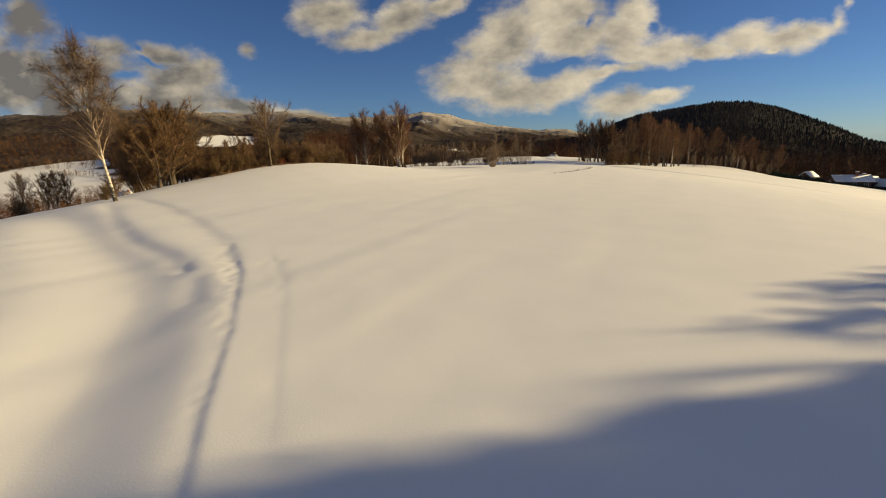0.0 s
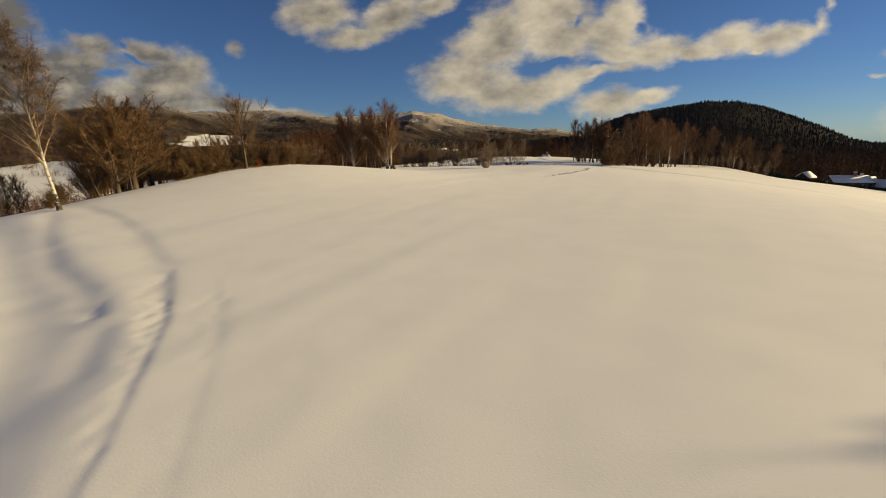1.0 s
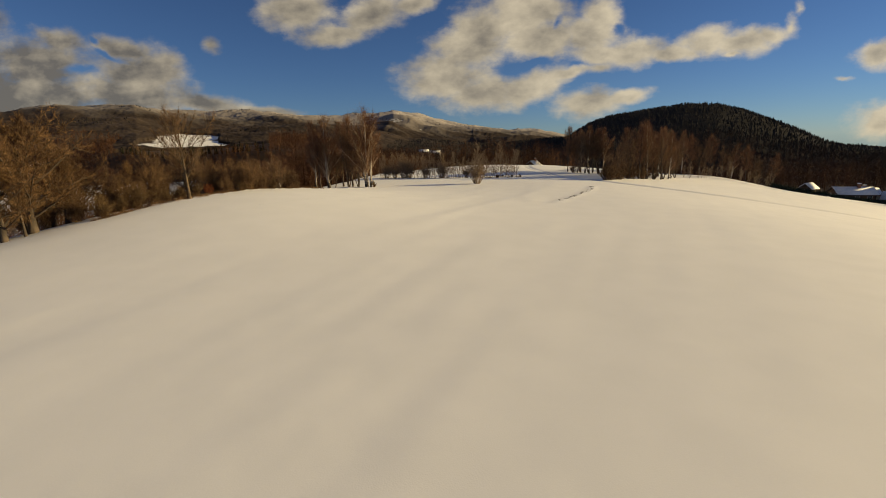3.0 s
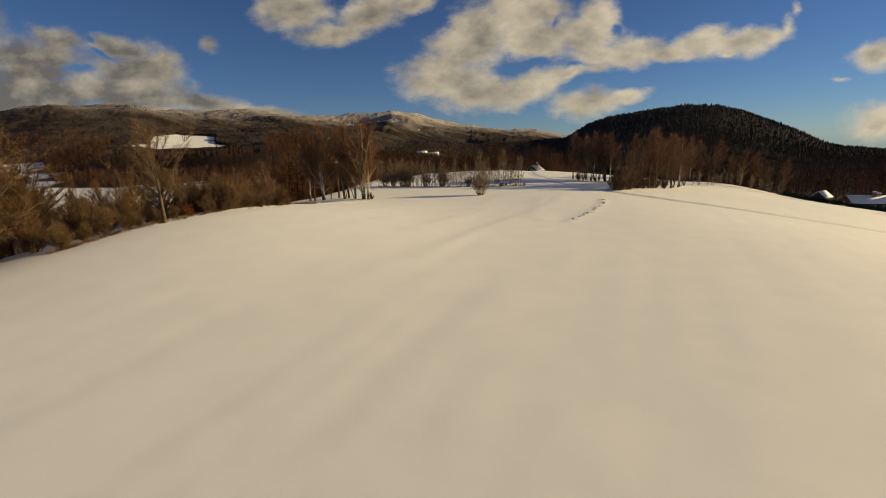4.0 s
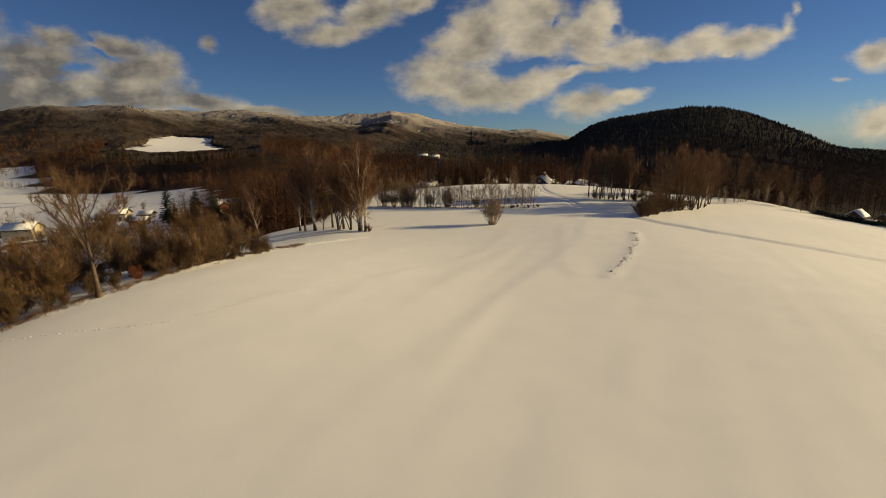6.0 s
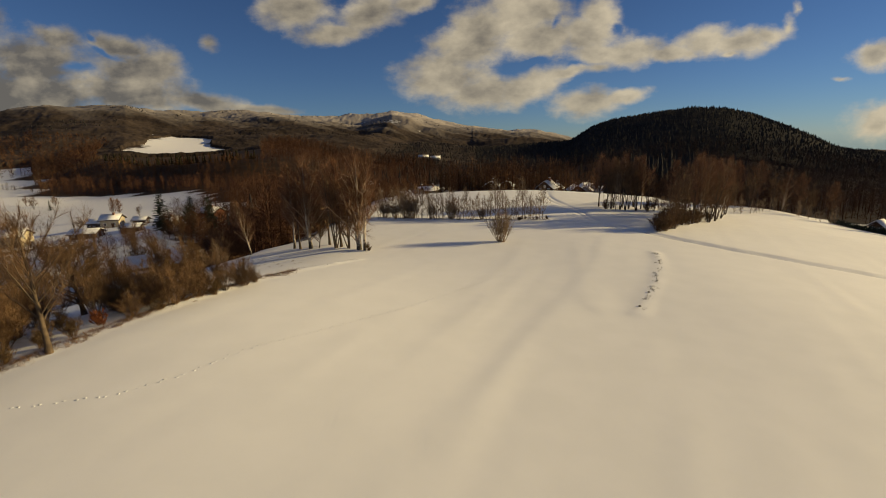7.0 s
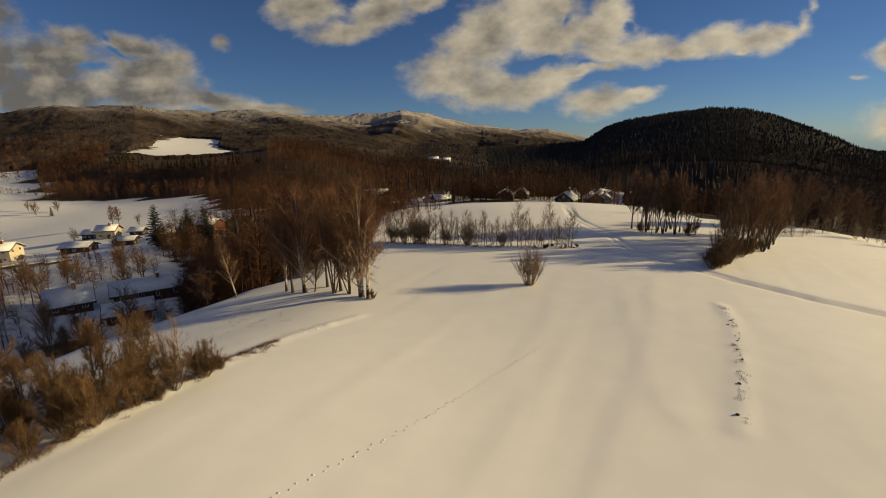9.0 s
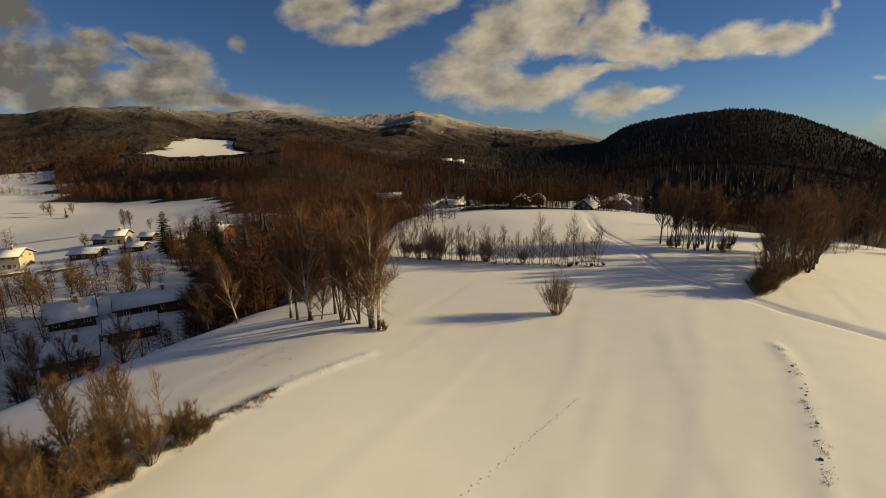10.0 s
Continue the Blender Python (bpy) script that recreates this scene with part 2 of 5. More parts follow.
def birch_bark():
    """White bark with dark bands and a dark, cracked foot."""
    m = two_tone("birch_bark", (0.40, 0.34, 0.27), (0.66, 0.59, 0.49), 0.5, 0.75, 0.3, 0.05)
    N, L = m.node_tree.nodes, m.node_tree.links
    bsdf = N["Principled BSDF"]
    old = bsdf.inputs["Base Color"].links[0].from_socket
    co = N.new("ShaderNodeTexCoord")
    mp = N.new("ShaderNodeMapping")
    mp.inputs["Scale"].default_value = (2.5, 2.5, 6.0)
    L.new(co.outputs["Object"], mp.inputs[0])
    n1 = N.new("ShaderNodeTexNoise")
    n1.inputs["Scale"].default_value, n1.inputs["Detail"].default_value = 1.0, 4.0
    L.new(mp.outputs[0], n1.inputs["Vector"])
    sp = N.new("ShaderNodeSeparateXYZ")
    L.new(co.outputs["Object"], sp.inputs[0])
    foot = N.new("ShaderNodeMapRange")
    foot.inputs[1].default_value, foot.inputs[2].default_value = 0.2, 2.5
    foot.inputs[3].default_value, foot.inputs[4].default_value = 0.25, 0.0
    L.new(sp.outputs[2], foot.inputs[0])
    s = N.new("ShaderNodeMath")
    s.operation = "ADD"
    L.new(n1.outputs[0], s.inputs[0])
    L.new(foot.outputs[0], s.inputs[1])
    rng = N.new("ShaderNodeMapRange")
    rng.inputs[1].default_value, rng.inputs[2].default_value = 0.58, 0.66
    L.new(s.outputs[0], rng.inputs[0])
    mix = N.new("ShaderNodeMixRGB")
    mix.inputs[2].default_value = (0.045, 0.038, 0.032, 1)
    L.new(rng.outputs[0], mix.inputs[0])
    L.new(old, mix.inputs[1])
    L.new(mix.outputs[0], bsdf.inputs["Base Color"])
    return m


M_GROUND = ground_material()
M_SNOW = two_tone("snow_cover", (0.78, 0.80, 0.82), (0.88, 0.885, 0.89), 0.8, 0.6, 0.2, 0.08)
M_BIRCH = birch_bark()
M_BARK = two_tone("grey_brown_bark", (0.042, 0.032, 0.024), (0.105, 0.08, 0.06), 0.25, 0.9, 0.6, 0.03, (1, 1, 0.3), vary=0.2)
M_BIRCH_TWIG = two_tone("birch_twigs", (0.10, 0.049, 0.026), (0.235, 0.115, 0.058), 1.5, 0.8, 0, 0.3, vary=0.35)
M_BIRCH_DARK = two_tone("dark_birch_twigs", (0.060, 0.040, 0.030), (0.15, 0.10, 0.07), 1.5, 0.8, 0, 0.3, vary=0.35)
M_TWIG = two_tone("brown_twigs", (0.080, 0.046, 0.026), (0.20, 0.117, 0.058), 1.2, 0.8, 0, 0.3, vary=0.4)
M_YOUNG = two_tone("young_twigs", (0.15, 0.105, 0.068), (0.33, 0.235, 0.15), 1.2, 0.8, 0, 0.3, vary=0.3)
M_OAK_LEAF = two_tone("dry_oak_leaves", (0.10, 0.056, 0.025), (0.23, 0.13, 0.056), 1.2, 0.8, 0, 0.3, vary=0.4)
M_SCRUB = two_tone("scrub_twigs", (0.070, 0.040, 0.020), (0.185, 0.108, 0.052), 1.0, 0.85, 0, 0.3, vary=0.4)
M_THORN = two_tone("thorn_twigs", (0.062, 0.038, 0.018), (0.165, 0.102, 0.045), 0.8, 0.9, 0, 0.1, vary=0.4)
M_WOODS = two_tone("bare_woods", (0.038, 0.020, 0.012), (0.145, 0.072, 0.036), 22.0, 0.9, 0, 2.0, vary=0.45, spec=0.05)
M_NEEDLE = two_tone("spruce_needles", (0.012, 0.020, 0.012), (0.035, 0.048, 0.026), 0.8, 0.8, 0, 0.3, vary=0.4)
M_CONIFER = two_tone("far_conifers", (0.033, 0.0315, 0.0315), (0.046, 0.0435, 0.041), 40.0, 0.9, 0, 3.0, vary=0.2, spec=0.03)
# darker than far_conifers: the shade between the crowns is put into the colour
M_HILL = two_tone("hill_crown_shade", (0.020, 0.0190, 0.0190), (0.029, 0.0275, 0.0265), 40.0, 0.95, 0, 3.0, spec=0.02)
M_BELT = two_tone("belt_spruces", (0.016, 0.016, 0.010), (0.030, 0.028, 0.017), 20.0, 0.9, 0, 3.0, vary=0.25, spec=0.03)
# bare_woods darkened: the shade at the hill foot is put into the colour
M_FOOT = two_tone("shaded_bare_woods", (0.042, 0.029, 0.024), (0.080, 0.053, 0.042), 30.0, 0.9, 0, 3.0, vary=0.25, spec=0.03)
M_RIME_HAZE = rimed_hazy("rimed_hazy_forest", (0.029, 0.022, 0.018), (0.068, 0.052, 0.042), 128, 262, (0.43, 0.395, 0.37))
# self-shade of close-grown trees is put into this darker bare_woods colour
M_WOODS_DARK = two_tone("self_shaded_woods", (0.038, 0.020, 0.014), (0.125, 0.063, 0.036), 22.0, 0.9, 0, 2.0, vary=0.45, spec=0.05)
M_BIRCH_LIMB = two_tone("birch_limbs", (0.28, 0.20, 0.125), (0.52, 0.40, 0.27), 0.4, 0.8, 0.2, 0.05)
M_RUST = two_tone("rusty_leaves", (0.16, 0.05, 0.018), (0.36, 0.12, 0.04), 0.5, 0.8, 0, 0.1, vary=0.3)
M_PALE = two_tone("pale_bark", (0.06, 0.042, 0.028), (0.14, 0.10, 0.062), 0.4, 0.85, 0.4, 0.04)
M_GRASS = two_tone("dry_grass", (0.13, 0.085, 0.035), (0.32, 0.23, 0.10), 0.6, 0.9, 0, 0.1, vary=0.4)
M_SOIL = two_tone("frozen_soil", (0.06, 0.045, 0.032), (0.16, 0.12, 0.085), 0.3, 0.95, 0.6, 0.04)
M_CREAM = two_tone("cream_render", (0.48, 0.41, 0.28), (0.58, 0.50, 0.35), 1.5, 0.9, 0.2, 0.04)
M_WHITE = two_tone("white_render", (0.42, 0.40, 0.37), (0.54, 0.52, 0.48), 1.5, 0.9, 0.2, 0.04)
M_REDWALL = two_tone("red_render", (0.30, 0.11, 0.06), (0.40, 0.17, 0.09), 1.5, 0.9, 0.2, 0.04)
M_PLANK = two_tone("dark_stained_planks", (0.05, 0.028, 0.016), (0.14, 0.075, 0.04), 0.6, 0.8, 0.5, 0.03, (1, 1, 0.15))
M_TILE = two_tone("dark_roof_tiles", (0.05, 0.035, 0.03), (0.12, 0.08, 0.065), 0.8, 0.8, 0.5, 0.1)
M_FRAME = two_tone("white_window_paint", (0.68, 0.67, 0.64), (0.80, 0.79, 0.76), 0.5, 0.5, 0, 0.05)
M_BRICK = two_tone("chimney_brick", (0.20, 0.09, 0.06), (0.34, 0.17, 0.11), 0.3, 0.9, 0.5, 0.05)
M_GLASS = two_tone("window_glass", (0.015, 0.018, 0.022), (0.03, 0.034, 0.04), 0.8, 0.08, 0, 0.2)

# ---- helpers of the scene ----
def value_noise(x, y, seed=0):
    xi, yi = np.floor(x).astype(np.int64), np.floor(y).astype(np.int64)
    fx, fy = x - xi, y - yi
    fx, fy = fx * fx * (3 - 2 * fx), fy * fy * (3 - 2 * fy)

    def h(a, b):
        k = (a * 374761393 + b * 668265263 + seed * 144665) & 0x7FFFFFFF
        k = ((k ^ (k >> 13)) * 1274126177) & 0x7FFFFFFF
        return ((k ^ (k >> 16)) & 0xFFFF) / 65535.0
    return (h(xi, yi) * (1 - fx) + h(xi + 1, yi) * fx) * (1 - fy) + (h(xi, yi + 1) * (1 - fx) + h(xi + 1, yi + 1) * fx) * fy - 0.5


def fbm(x, y, octaves, seed=0):
    total, amp = 0, 1.0
    for k in range(octaves):
        total = total + amp * value_noise(x * 2 ** k + 17.3 * k, y * 2 ** k - 9.1 * k, seed + k)
        amp *= 0.5
    return total


def soft(v, w):
    """A ramp that starts softly at 0, over the width w."""
    return w * np.logaddexp(0, v / w)


def sstep(a, b, v):
    q = np.clip((v - a) / (b - a), 0, 1)
    return q * q * (3 - 2 * q)


def near_line(x, y, line):
    """The distance to a line of points, and on which side (positive: to its left)."""
    best = np.full(np.shape(x), 1e9)
    side = np.zeros(np.shape(x))
    for (ax, ay), (bx, by) in zip(line, line[1:]):
        dx, dy = bx - ax, by - ay
        k = np.clip(((x - ax) * dx + (y - ay) * dy) / (dx * dx + dy * dy), 0, 1)
        px, py = x - ax - k * dx, y - ay - k * dy
        q = np.hypot(px, py)
        s = dx * py - dy * px
        side = np.where(q < best, np.sign(s), side)
        best = np.minimum(best, q)
    return best, side


def inside(x, y, poly):
    hit = np.zeros(np.shape(x), bool)
    for (ax, ay), (bx, by) in zip(poly, poly[1:] + poly[:1]):
        if ay == by:
            continue
        hit ^= ((ay > y) != (by > y)) & (x < (bx - ax) * (y - ay) / (by - ay) + ax)
    return hit


def mesh_data(name, V, F, material, smooth=False):
    me = bpy.data.meshes.new(name)
    V = np.asarray(V, np.float32).reshape(-1, 3)
    F = np.asarray(F, np.int32)
    n, k = F.shape
    me.vertices.add(len(V))
    me.vertices.foreach_set("co", V.ravel())
    me.loops.add(n * k)
    me.loops.foreach_set("vertex_index", F.ravel())
    me.polygons.add(n)
    me.polygons.foreach_set("loop_start", np.arange(0, n * k, k, dtype=np.int32))
    me.polygons.foreach_set("use_smooth", np.full(n, smooth))
    me.update(calc_edges=True)
    me.materials.append(material)
    return me


def bm_data(name, bm, material, smooth=False):
    me = bpy.data.meshes.new(name)
    bm.to_mesh(me)
    bm.free()
    me.materials.append(material)
    if smooth:
        me.polygons.foreach_set("use_smooth", np.full(len(me.polygons), True))
    return me


def part(name, data, parent, label="", at=None):
    ob = new(name, data)
    ob.parent = parent
    if at is not None:
        ob.matrix_basis = at
    if label:
        ob["label"] = label
    return ob


def thing(name, label, category, m=None, group="", kind="", data=None):
    ob = tagged(new(name, data), label, category, group, kind)
    if m is not None:
        ob.matrix_basis = m
    return ob


def box(bm, x0, x1, y0, y1, z0, z1, bevel=0.0):
    r = bmesh.ops.create_cube(bm, size=1.0, matrix=Matrix.LocRotScale(((x0 + x1) / 2, (y0 + y1) / 2, (z0 + z1) / 2), None, (x1 - x0, y1 - y0, z1 - z0)))
    if bevel:
        es = list({e for v in r["verts"] for e in v.link_edges})
        bmesh.ops.bevel(bm, geom=es, offset=bevel, segments=1, affect="EDGES")


class Soup:
    """Gathers triangles for one mesh."""

    def __init__(self):
        self.V, self.F, self.n = [], [], 0

    def add(self, V, F):
        V, F = np.asarray(V, float).reshape(-1, 3), np.asarray(F, int)
        if F.shape[1] == 4:
            F = np.concatenate([F[:, [0, 1, 2]], F[:, [0, 2, 3]]])
        self.V.append(V)
        self.F.append(F + self.n)
        self.n += len(V)

    def tube(self, P, R, sides):
        P, R = np.asarray(P, float), np.asarray(R, float)
        D = np.gradient(P, axis=0)
        D /= np.linalg.norm(D, axis=1)[:, None] + 1e-9
        ref = np.array([1.0, 0, 0]) if abs(D[0, 0]) < 0.8 else np.array([0, 1.0, 0])
        A = np.cross(D, ref)
        A /= np.linalg.norm(A, axis=1)[:, None] + 1e-9
        B = np.cross(D, A)
        w = np.arange(sides) * 2 * np.pi / sides
        ring = P[:, None] + R[:, None, None] * (np.cos(w)[None, :, None] * A[:, None] + np.sin(w)[None, :, None] * B[:, None])
        i, j = np.meshgrid(np.arange(len(P) - 1), np.arange(sides), indexing="ij")
        k = (j + 1) % sides
        F = np.stack([i * sides + j, i * sides + k, (i + 1) * sides + k, (i + 1) * sides + j], -1).reshape(-1, 4)
        self.add(ring.reshape(-1, 3), F)

    def blades(self, P, D, W, rng):
        """Thin tapering twigs: from P along D, W wide at the foot."""
        side = np.cross(D, rng.normal(size=D.shape))
        side /= np.linalg.norm(side, axis=1)[:, None] + 1e-9
        n = len(P)
        V = np.stack([P - side * W[:, None] / 2, P + side * W[:, None] / 2, P + D], 1).reshape(-1, 3)
        self.add(V, np.arange(3 * n).reshape(n, 3))

    def data(self, name, material, smooth=False):
        return mesh_data(name, np.concatenate(self.V), np.concatenate(self.F), material, smooth)


# ---- the lie of the land ----
EDGE_Y = (-80, 0, 20, 45, 68, 85, 100, 108, 118, 135, 160, 200, 260)
EDGE_X = (-30, -32, -34, -38, -31, -25, -20, -19, -26, -26, -25, -23, -20)
SLED = [(-4.2, 3.5), (-4.9, 6.0), (-5.9, 8.2), (-7.9, 13.2), (-11.1, 20.0), (-15.4, 26.7), (-22.7, 35.0), (-28.3, 40.4), (-38.2, 48.2)]
OLD_RUT = [(-14.0, 20.4), (-16.6, 23.2), (-21.9, 27.4), (-28.4, 34.1), (-36.4, 43.1)]
SLED_FAINT = [(-2.6, 4), (-3.9, 7.2), (-5.9, 12.3), (-8.2, 18.1), (-9.9, 21.5)]
BANK = [(-3.2, 0), (-4.8, 5.0), (-7.0, 10.1), (-10.9, 17.6), (-13.8, 21.4), (-20.4, 27.5), (-31.0, 37.1), (-40, 44)]
TRAIL = [(92, 90), (65.2, 99.3), (55.8, 102.8), (48, 106.8), (41.2, 111.4), (34.6, 118.2), (32.3, 122.2), (30.2, 127.2), (27.9, 131.5), (26.8, 136.5), (27.2, 142.7), (27.9, 151.1), (27.3, 155.8), (25.9, 161.4), (24.8, 166.3), (24.9, 173.8), (27.1, 187.1), (31.5, 204.6), (33.5, 218.6), (34.5, 234.6)]
TRAIL_WEST = [(31.3, 125.7), (22.9, 133.1), (16.4, 137.3), (0.9, 141.3), (-18.2, 143.6)]
CLEARING = [(r * math.sin(radians(a)), r * math.cos(radians(a))) for a, r in ((-33.2, 630), (-32.8, 700), (-32.5, 735), (-31.2, 770), (-30.4, 850), (-28.9, 915), (-27, 900), (-25.2, 868), (-25.4, 772), (-23, 720), (-20.6, 672), (-21, 640), (-25, 615), (-30, 625))]
MEADOW_UP = [(-520, 300), (-480, 400), (-440, 470), (-420, 505), (-402, 488), (-365, 447), (-323, 400), (-309, 384), (-270, 352), (-300, 300)]
RIDGE_AZ = (-180, -90, -60, -42.7, -38.8, -36.2, -32.6, -30.5, -27, -19.7, -12.2, -9.6, -6.2, -2.2, 2.5, 6.5, 11, 15, 30, 60, 120, 180)
RIDGE_R = (1500, 1400, 1400, 1400, 1400, 1400, 1450, 1550, 1650, 1900, 2050, 2150, 2200, 2250, 2350, 2500, 2650, 2700, 2700, 2600, 1900, 1500)
RIDGE_EL = (2.0, 2.2, 2.6, 3.35, 4.05, 4.1, 4.3, 3.75, 3.45, 3.7, 2.95, 3.1, 3.85, 3.15, 2.05, 1.45, 1.1, 0.0, -1.6, -1.6, 1.0, 2.0)


HILL_AZ = (4, 10.8, 15.5, 17.9, 20.5, 23.5, 26, 28.6, 31.9, 33.8, 35.6, 40.5, 47)
HILL_EL = (-2.0, -0.9, -0.1, 1.45, 2.3, 2.92, 3.38, 3.66, 3.32, 2.7, 1.85, -0.6, -2.5)


def land(x, y, fine=True):
    """The height of the ground."""
    x, y = np.asarray(x, float), np.asarray(y, float)
    z = -5.35 + 3.3 * np.exp(-((x + 30) / 24) ** 2 - ((y - 74) / 27) ** 2)
    z = z - 0.105 * soft(x - 34, 9) - 0.06 * soft(x - 76, 7) - 0.05 * soft(x - 25, 7) * sstep(135, 90, y) + 0.6 * np.exp(-((x - 12) / 40) ** 2 - ((y - 182) / 24) ** 2)
    z = z + 1.5 * np.exp(-((x - 88) / 15) ** 2 - ((y - 170) / 12) ** 2)
    z = z - 0.8 * np.exp(-((x - 10) / 60) ** 2 - ((y - 148) / 14) ** 2)
    z = z - 0.11 * soft(y - 200, 8) - 1.3 * sstep(8, -20, x) * sstep(150, 178, y) - 0.06 * soft(-y - 5, 10)
    s = np.interp(y, EDGE_Y, EDGE_X) - x
    brink = np.interp(y, (95, 104, 110, 116, 122, 145), (33, 32, 25, 14, 6, 4))
    steep = np.interp(y, (60, 90, 100, 125), (0.20, 0.56, 0.75, 0.36))
    z = z - 0.11 * soft(s - 1, 1.5) - steep * soft(s - brink, 1.8)
    floor = -21.0 + 0.055 * soft(y - 265, 30) * sstep(-60, -200, x) + np.clip(0.085 * (x + 140), -10.5, 3.0) * sstep(-60, -110, x)
    floor = floor - 6 * sstep(-60, 30, x) * sstep(200, 320, y) + 0.01 * soft(y - 420, 40)
    floor = np.minimum(floor, 12)
    z = floor + soft(z - floor, 1.6)
    # far hills
    r, az = np.hypot(x, y), np.degrees(np.arctan2(x, y))
    r0 = np.interp(az, RIDGE_AZ, RIDGE_R)
    top = np.tan(np.radians(np.interp(az, RIDGE_AZ, RIDGE_EL))) * r0
    w = np.where(r < r0, 0.40 * r0, 0.8 * r0)
    rise = np.exp(-((r - r0) / w) ** 2) * sstep(300, 700, r)
    z = z * (1 - rise * 0.9) + rise * top
    rh, ah = np.hypot(x + 7, y - 60), np.degrees(np.arctan2(x + 7, y - 60))
    crest = np.tan(np.radians(np.interp(ah, HILL_AZ, HILL_EL))) * 850 + 26
    z = z + np.maximum(crest, 0) * np.exp(-((rh - 850) / np.where(rh < 850, 270, 330)) ** 2)
    z = z + 13 * np.exp(-((x - 40) / 150) ** 2 - ((y - 900) / 160) ** 2)
    # the wooded shoulder below the clearing
    r1 = np.interp(az, (-36, -34, -31, -28, -25, -22), (540, 500, 465, 432, 418, 405))
    z = z + 15 * sstep(r1, r1 + 42, r) * sstep(760, 520, r) * sstep(-38, -34, az) * sstep(-8, -18, az)
    # spurs of the mountain, which run down to the south-east
    z = z + 30 * value_noise((0.68 * x + 0.73 * y) / 95, (0.73 * x - 0.68 * y) / 420, 91) * sstep(820, 1150, r) * (1 - sstep(0.66 * r0, 0.84 * r0, r)) * sstep(6, -4, az)
    # knolls and gullies, stronger far off
    z = z - 0.06 * soft(r - 2900, 150) * sstep(12, 26, az)
    z = z + fbm(x / 160, y / 160, 4, 3) * 26 * sstep(420, 1500, r)
    z = z + fbm(x / 30, y / 30, 3, 9) * 0.9 * sstep(45, 260, np.hypot(x, y - 60))
    if fine:
        z = z + 0.06 * fbm(x / 16 + y / 40, y / 16 - x / 30, 2, 21)
        # long wind ripples, which run a little east of north
        across, along = 0.917 * x - 0.4 * y, 0.4 * x + 0.917 * y
        z = z + 0.020 * value_noise(across / 4.2 + 0.5 * value_noise(along / 15, across / 15, 33), along / 34, 31) + 0.036 * value_noise(across / 1.6, along / 12, 32)
        z = z + 0.010 * fbm(x / 1.3, y / 1.3, 2, 41) * sstep(70, 30, y)
        # the bank along the old lane, and the lane below it
        q, side = near_line(x, y, BANK)
        d = q * side
        z = z - (0.34 * sstep(-0.6, 3.0, d) - 0.30 * sstep(2.7, 7.0, d)) * sstep(46, 34, y)
        q, side = near_line(x, y, OLD_RUT)
        z = z - 0.075 * np.exp(-(q / (0.42 + 0.012 * np.clip(y - 20, 0, 25))) ** 2) * sstep(50, 40, y)
        q, side = near_line(x, y, [(-12.6, 19.0), (-11.0, 16.2)])
        z = z - 0.055 * np.exp(-(q / 0.6) ** 2)
        rag = 1 + 0.7 * value_noise(x / 0.35, y / 0.35, 71)
        for line, deep, wide in ((SLED, 0.032, 0.10), (SLED_FAINT, 0.010, 0.16)):
            q, side = near_line(x, y, line)
            d = q * side
            away = 1 + 0.12 * np.clip(y - 10, 0, 25)
            z = z - deep * rag * np.exp(-(d / (np.where(d > 0, 4.5, 1.0) * wide * away)) ** 2) * (1 + 1.1 * sstep(14, 24, y))
        for line in (TRAIL, TRAIL_WEST):
            q, side = near_line(x, y, line)
            worn = 0.75 + 0.5 * value_noise(x / 3.0, y / 3.0, 81)
            z = z - 0.24 * worn * np.exp(-((q - 0.75) / 0.42) ** 2) - 0.07 * np.exp(-(q / 1.3) ** 2)
            d = q * side
            z = z - 0.36 * np.exp(-((d - 0.2) / np.where(d < 0.2, 0.48, 0.6)) ** 2) * sstep(126, 116, y)
        # drifts: furrows that run towards the copse, and the drift over the stubble
        for line, deep in (([(-5.1, 63.2), (-0.3, 71.4), (5.9, 83.1), (9.1, 87.7), (17.3, 105.3), (21.7, 117.8)], 0.065), ([(-10.3, 64.7), (-5.2, 74.5), (-1.4, 83.2), (3.9, 98), (7, 112)], 0.04), ([(9.8, 84), (11.3, 92.7), (12.8, 100.0), (16.3, 114.2)], 0.06)):
            q, side = near_line(x, y, line)
            d = q * side + 0.9 * value_noise(x / 5, y / 5, 52)
            z = z + deep * (0.7 + 0.9 * value_noise(x / 9, y / 9, 53)) * np.exp(-(d / np.where(d > 0, 0.9, 2.4)) ** 2)
        q, side = near_line(x, y, [(13.5, 82), (16.2, 86.5), (19.7, 92.3), (22.3, 97.3), (24.8, 102.5), (26.0, 107.0)])
        z = z + 0.12 * np.exp(-(q / 0.8) ** 2) * (0.6 + 1.2 * np.abs(value_noise(x / 1.1, y / 1.1, 51)))
        q, side = near_line(x, y, [(-33, 66), (-27.2, 80), (-24.6, 88.8), (-22.2, 94.1), (-19.6, 98.2), (-16.6, 101.8)])
        z = z + 0.17 * np.exp(-(q / 0.55) ** 2) * (0.4 + 2.0 * np.abs(value_noise(x / 0.9, y / 0.9, 61)))
    return z


def ground_at(x, y):
    return float(land(np.array([x]), np.array([y]))[0])


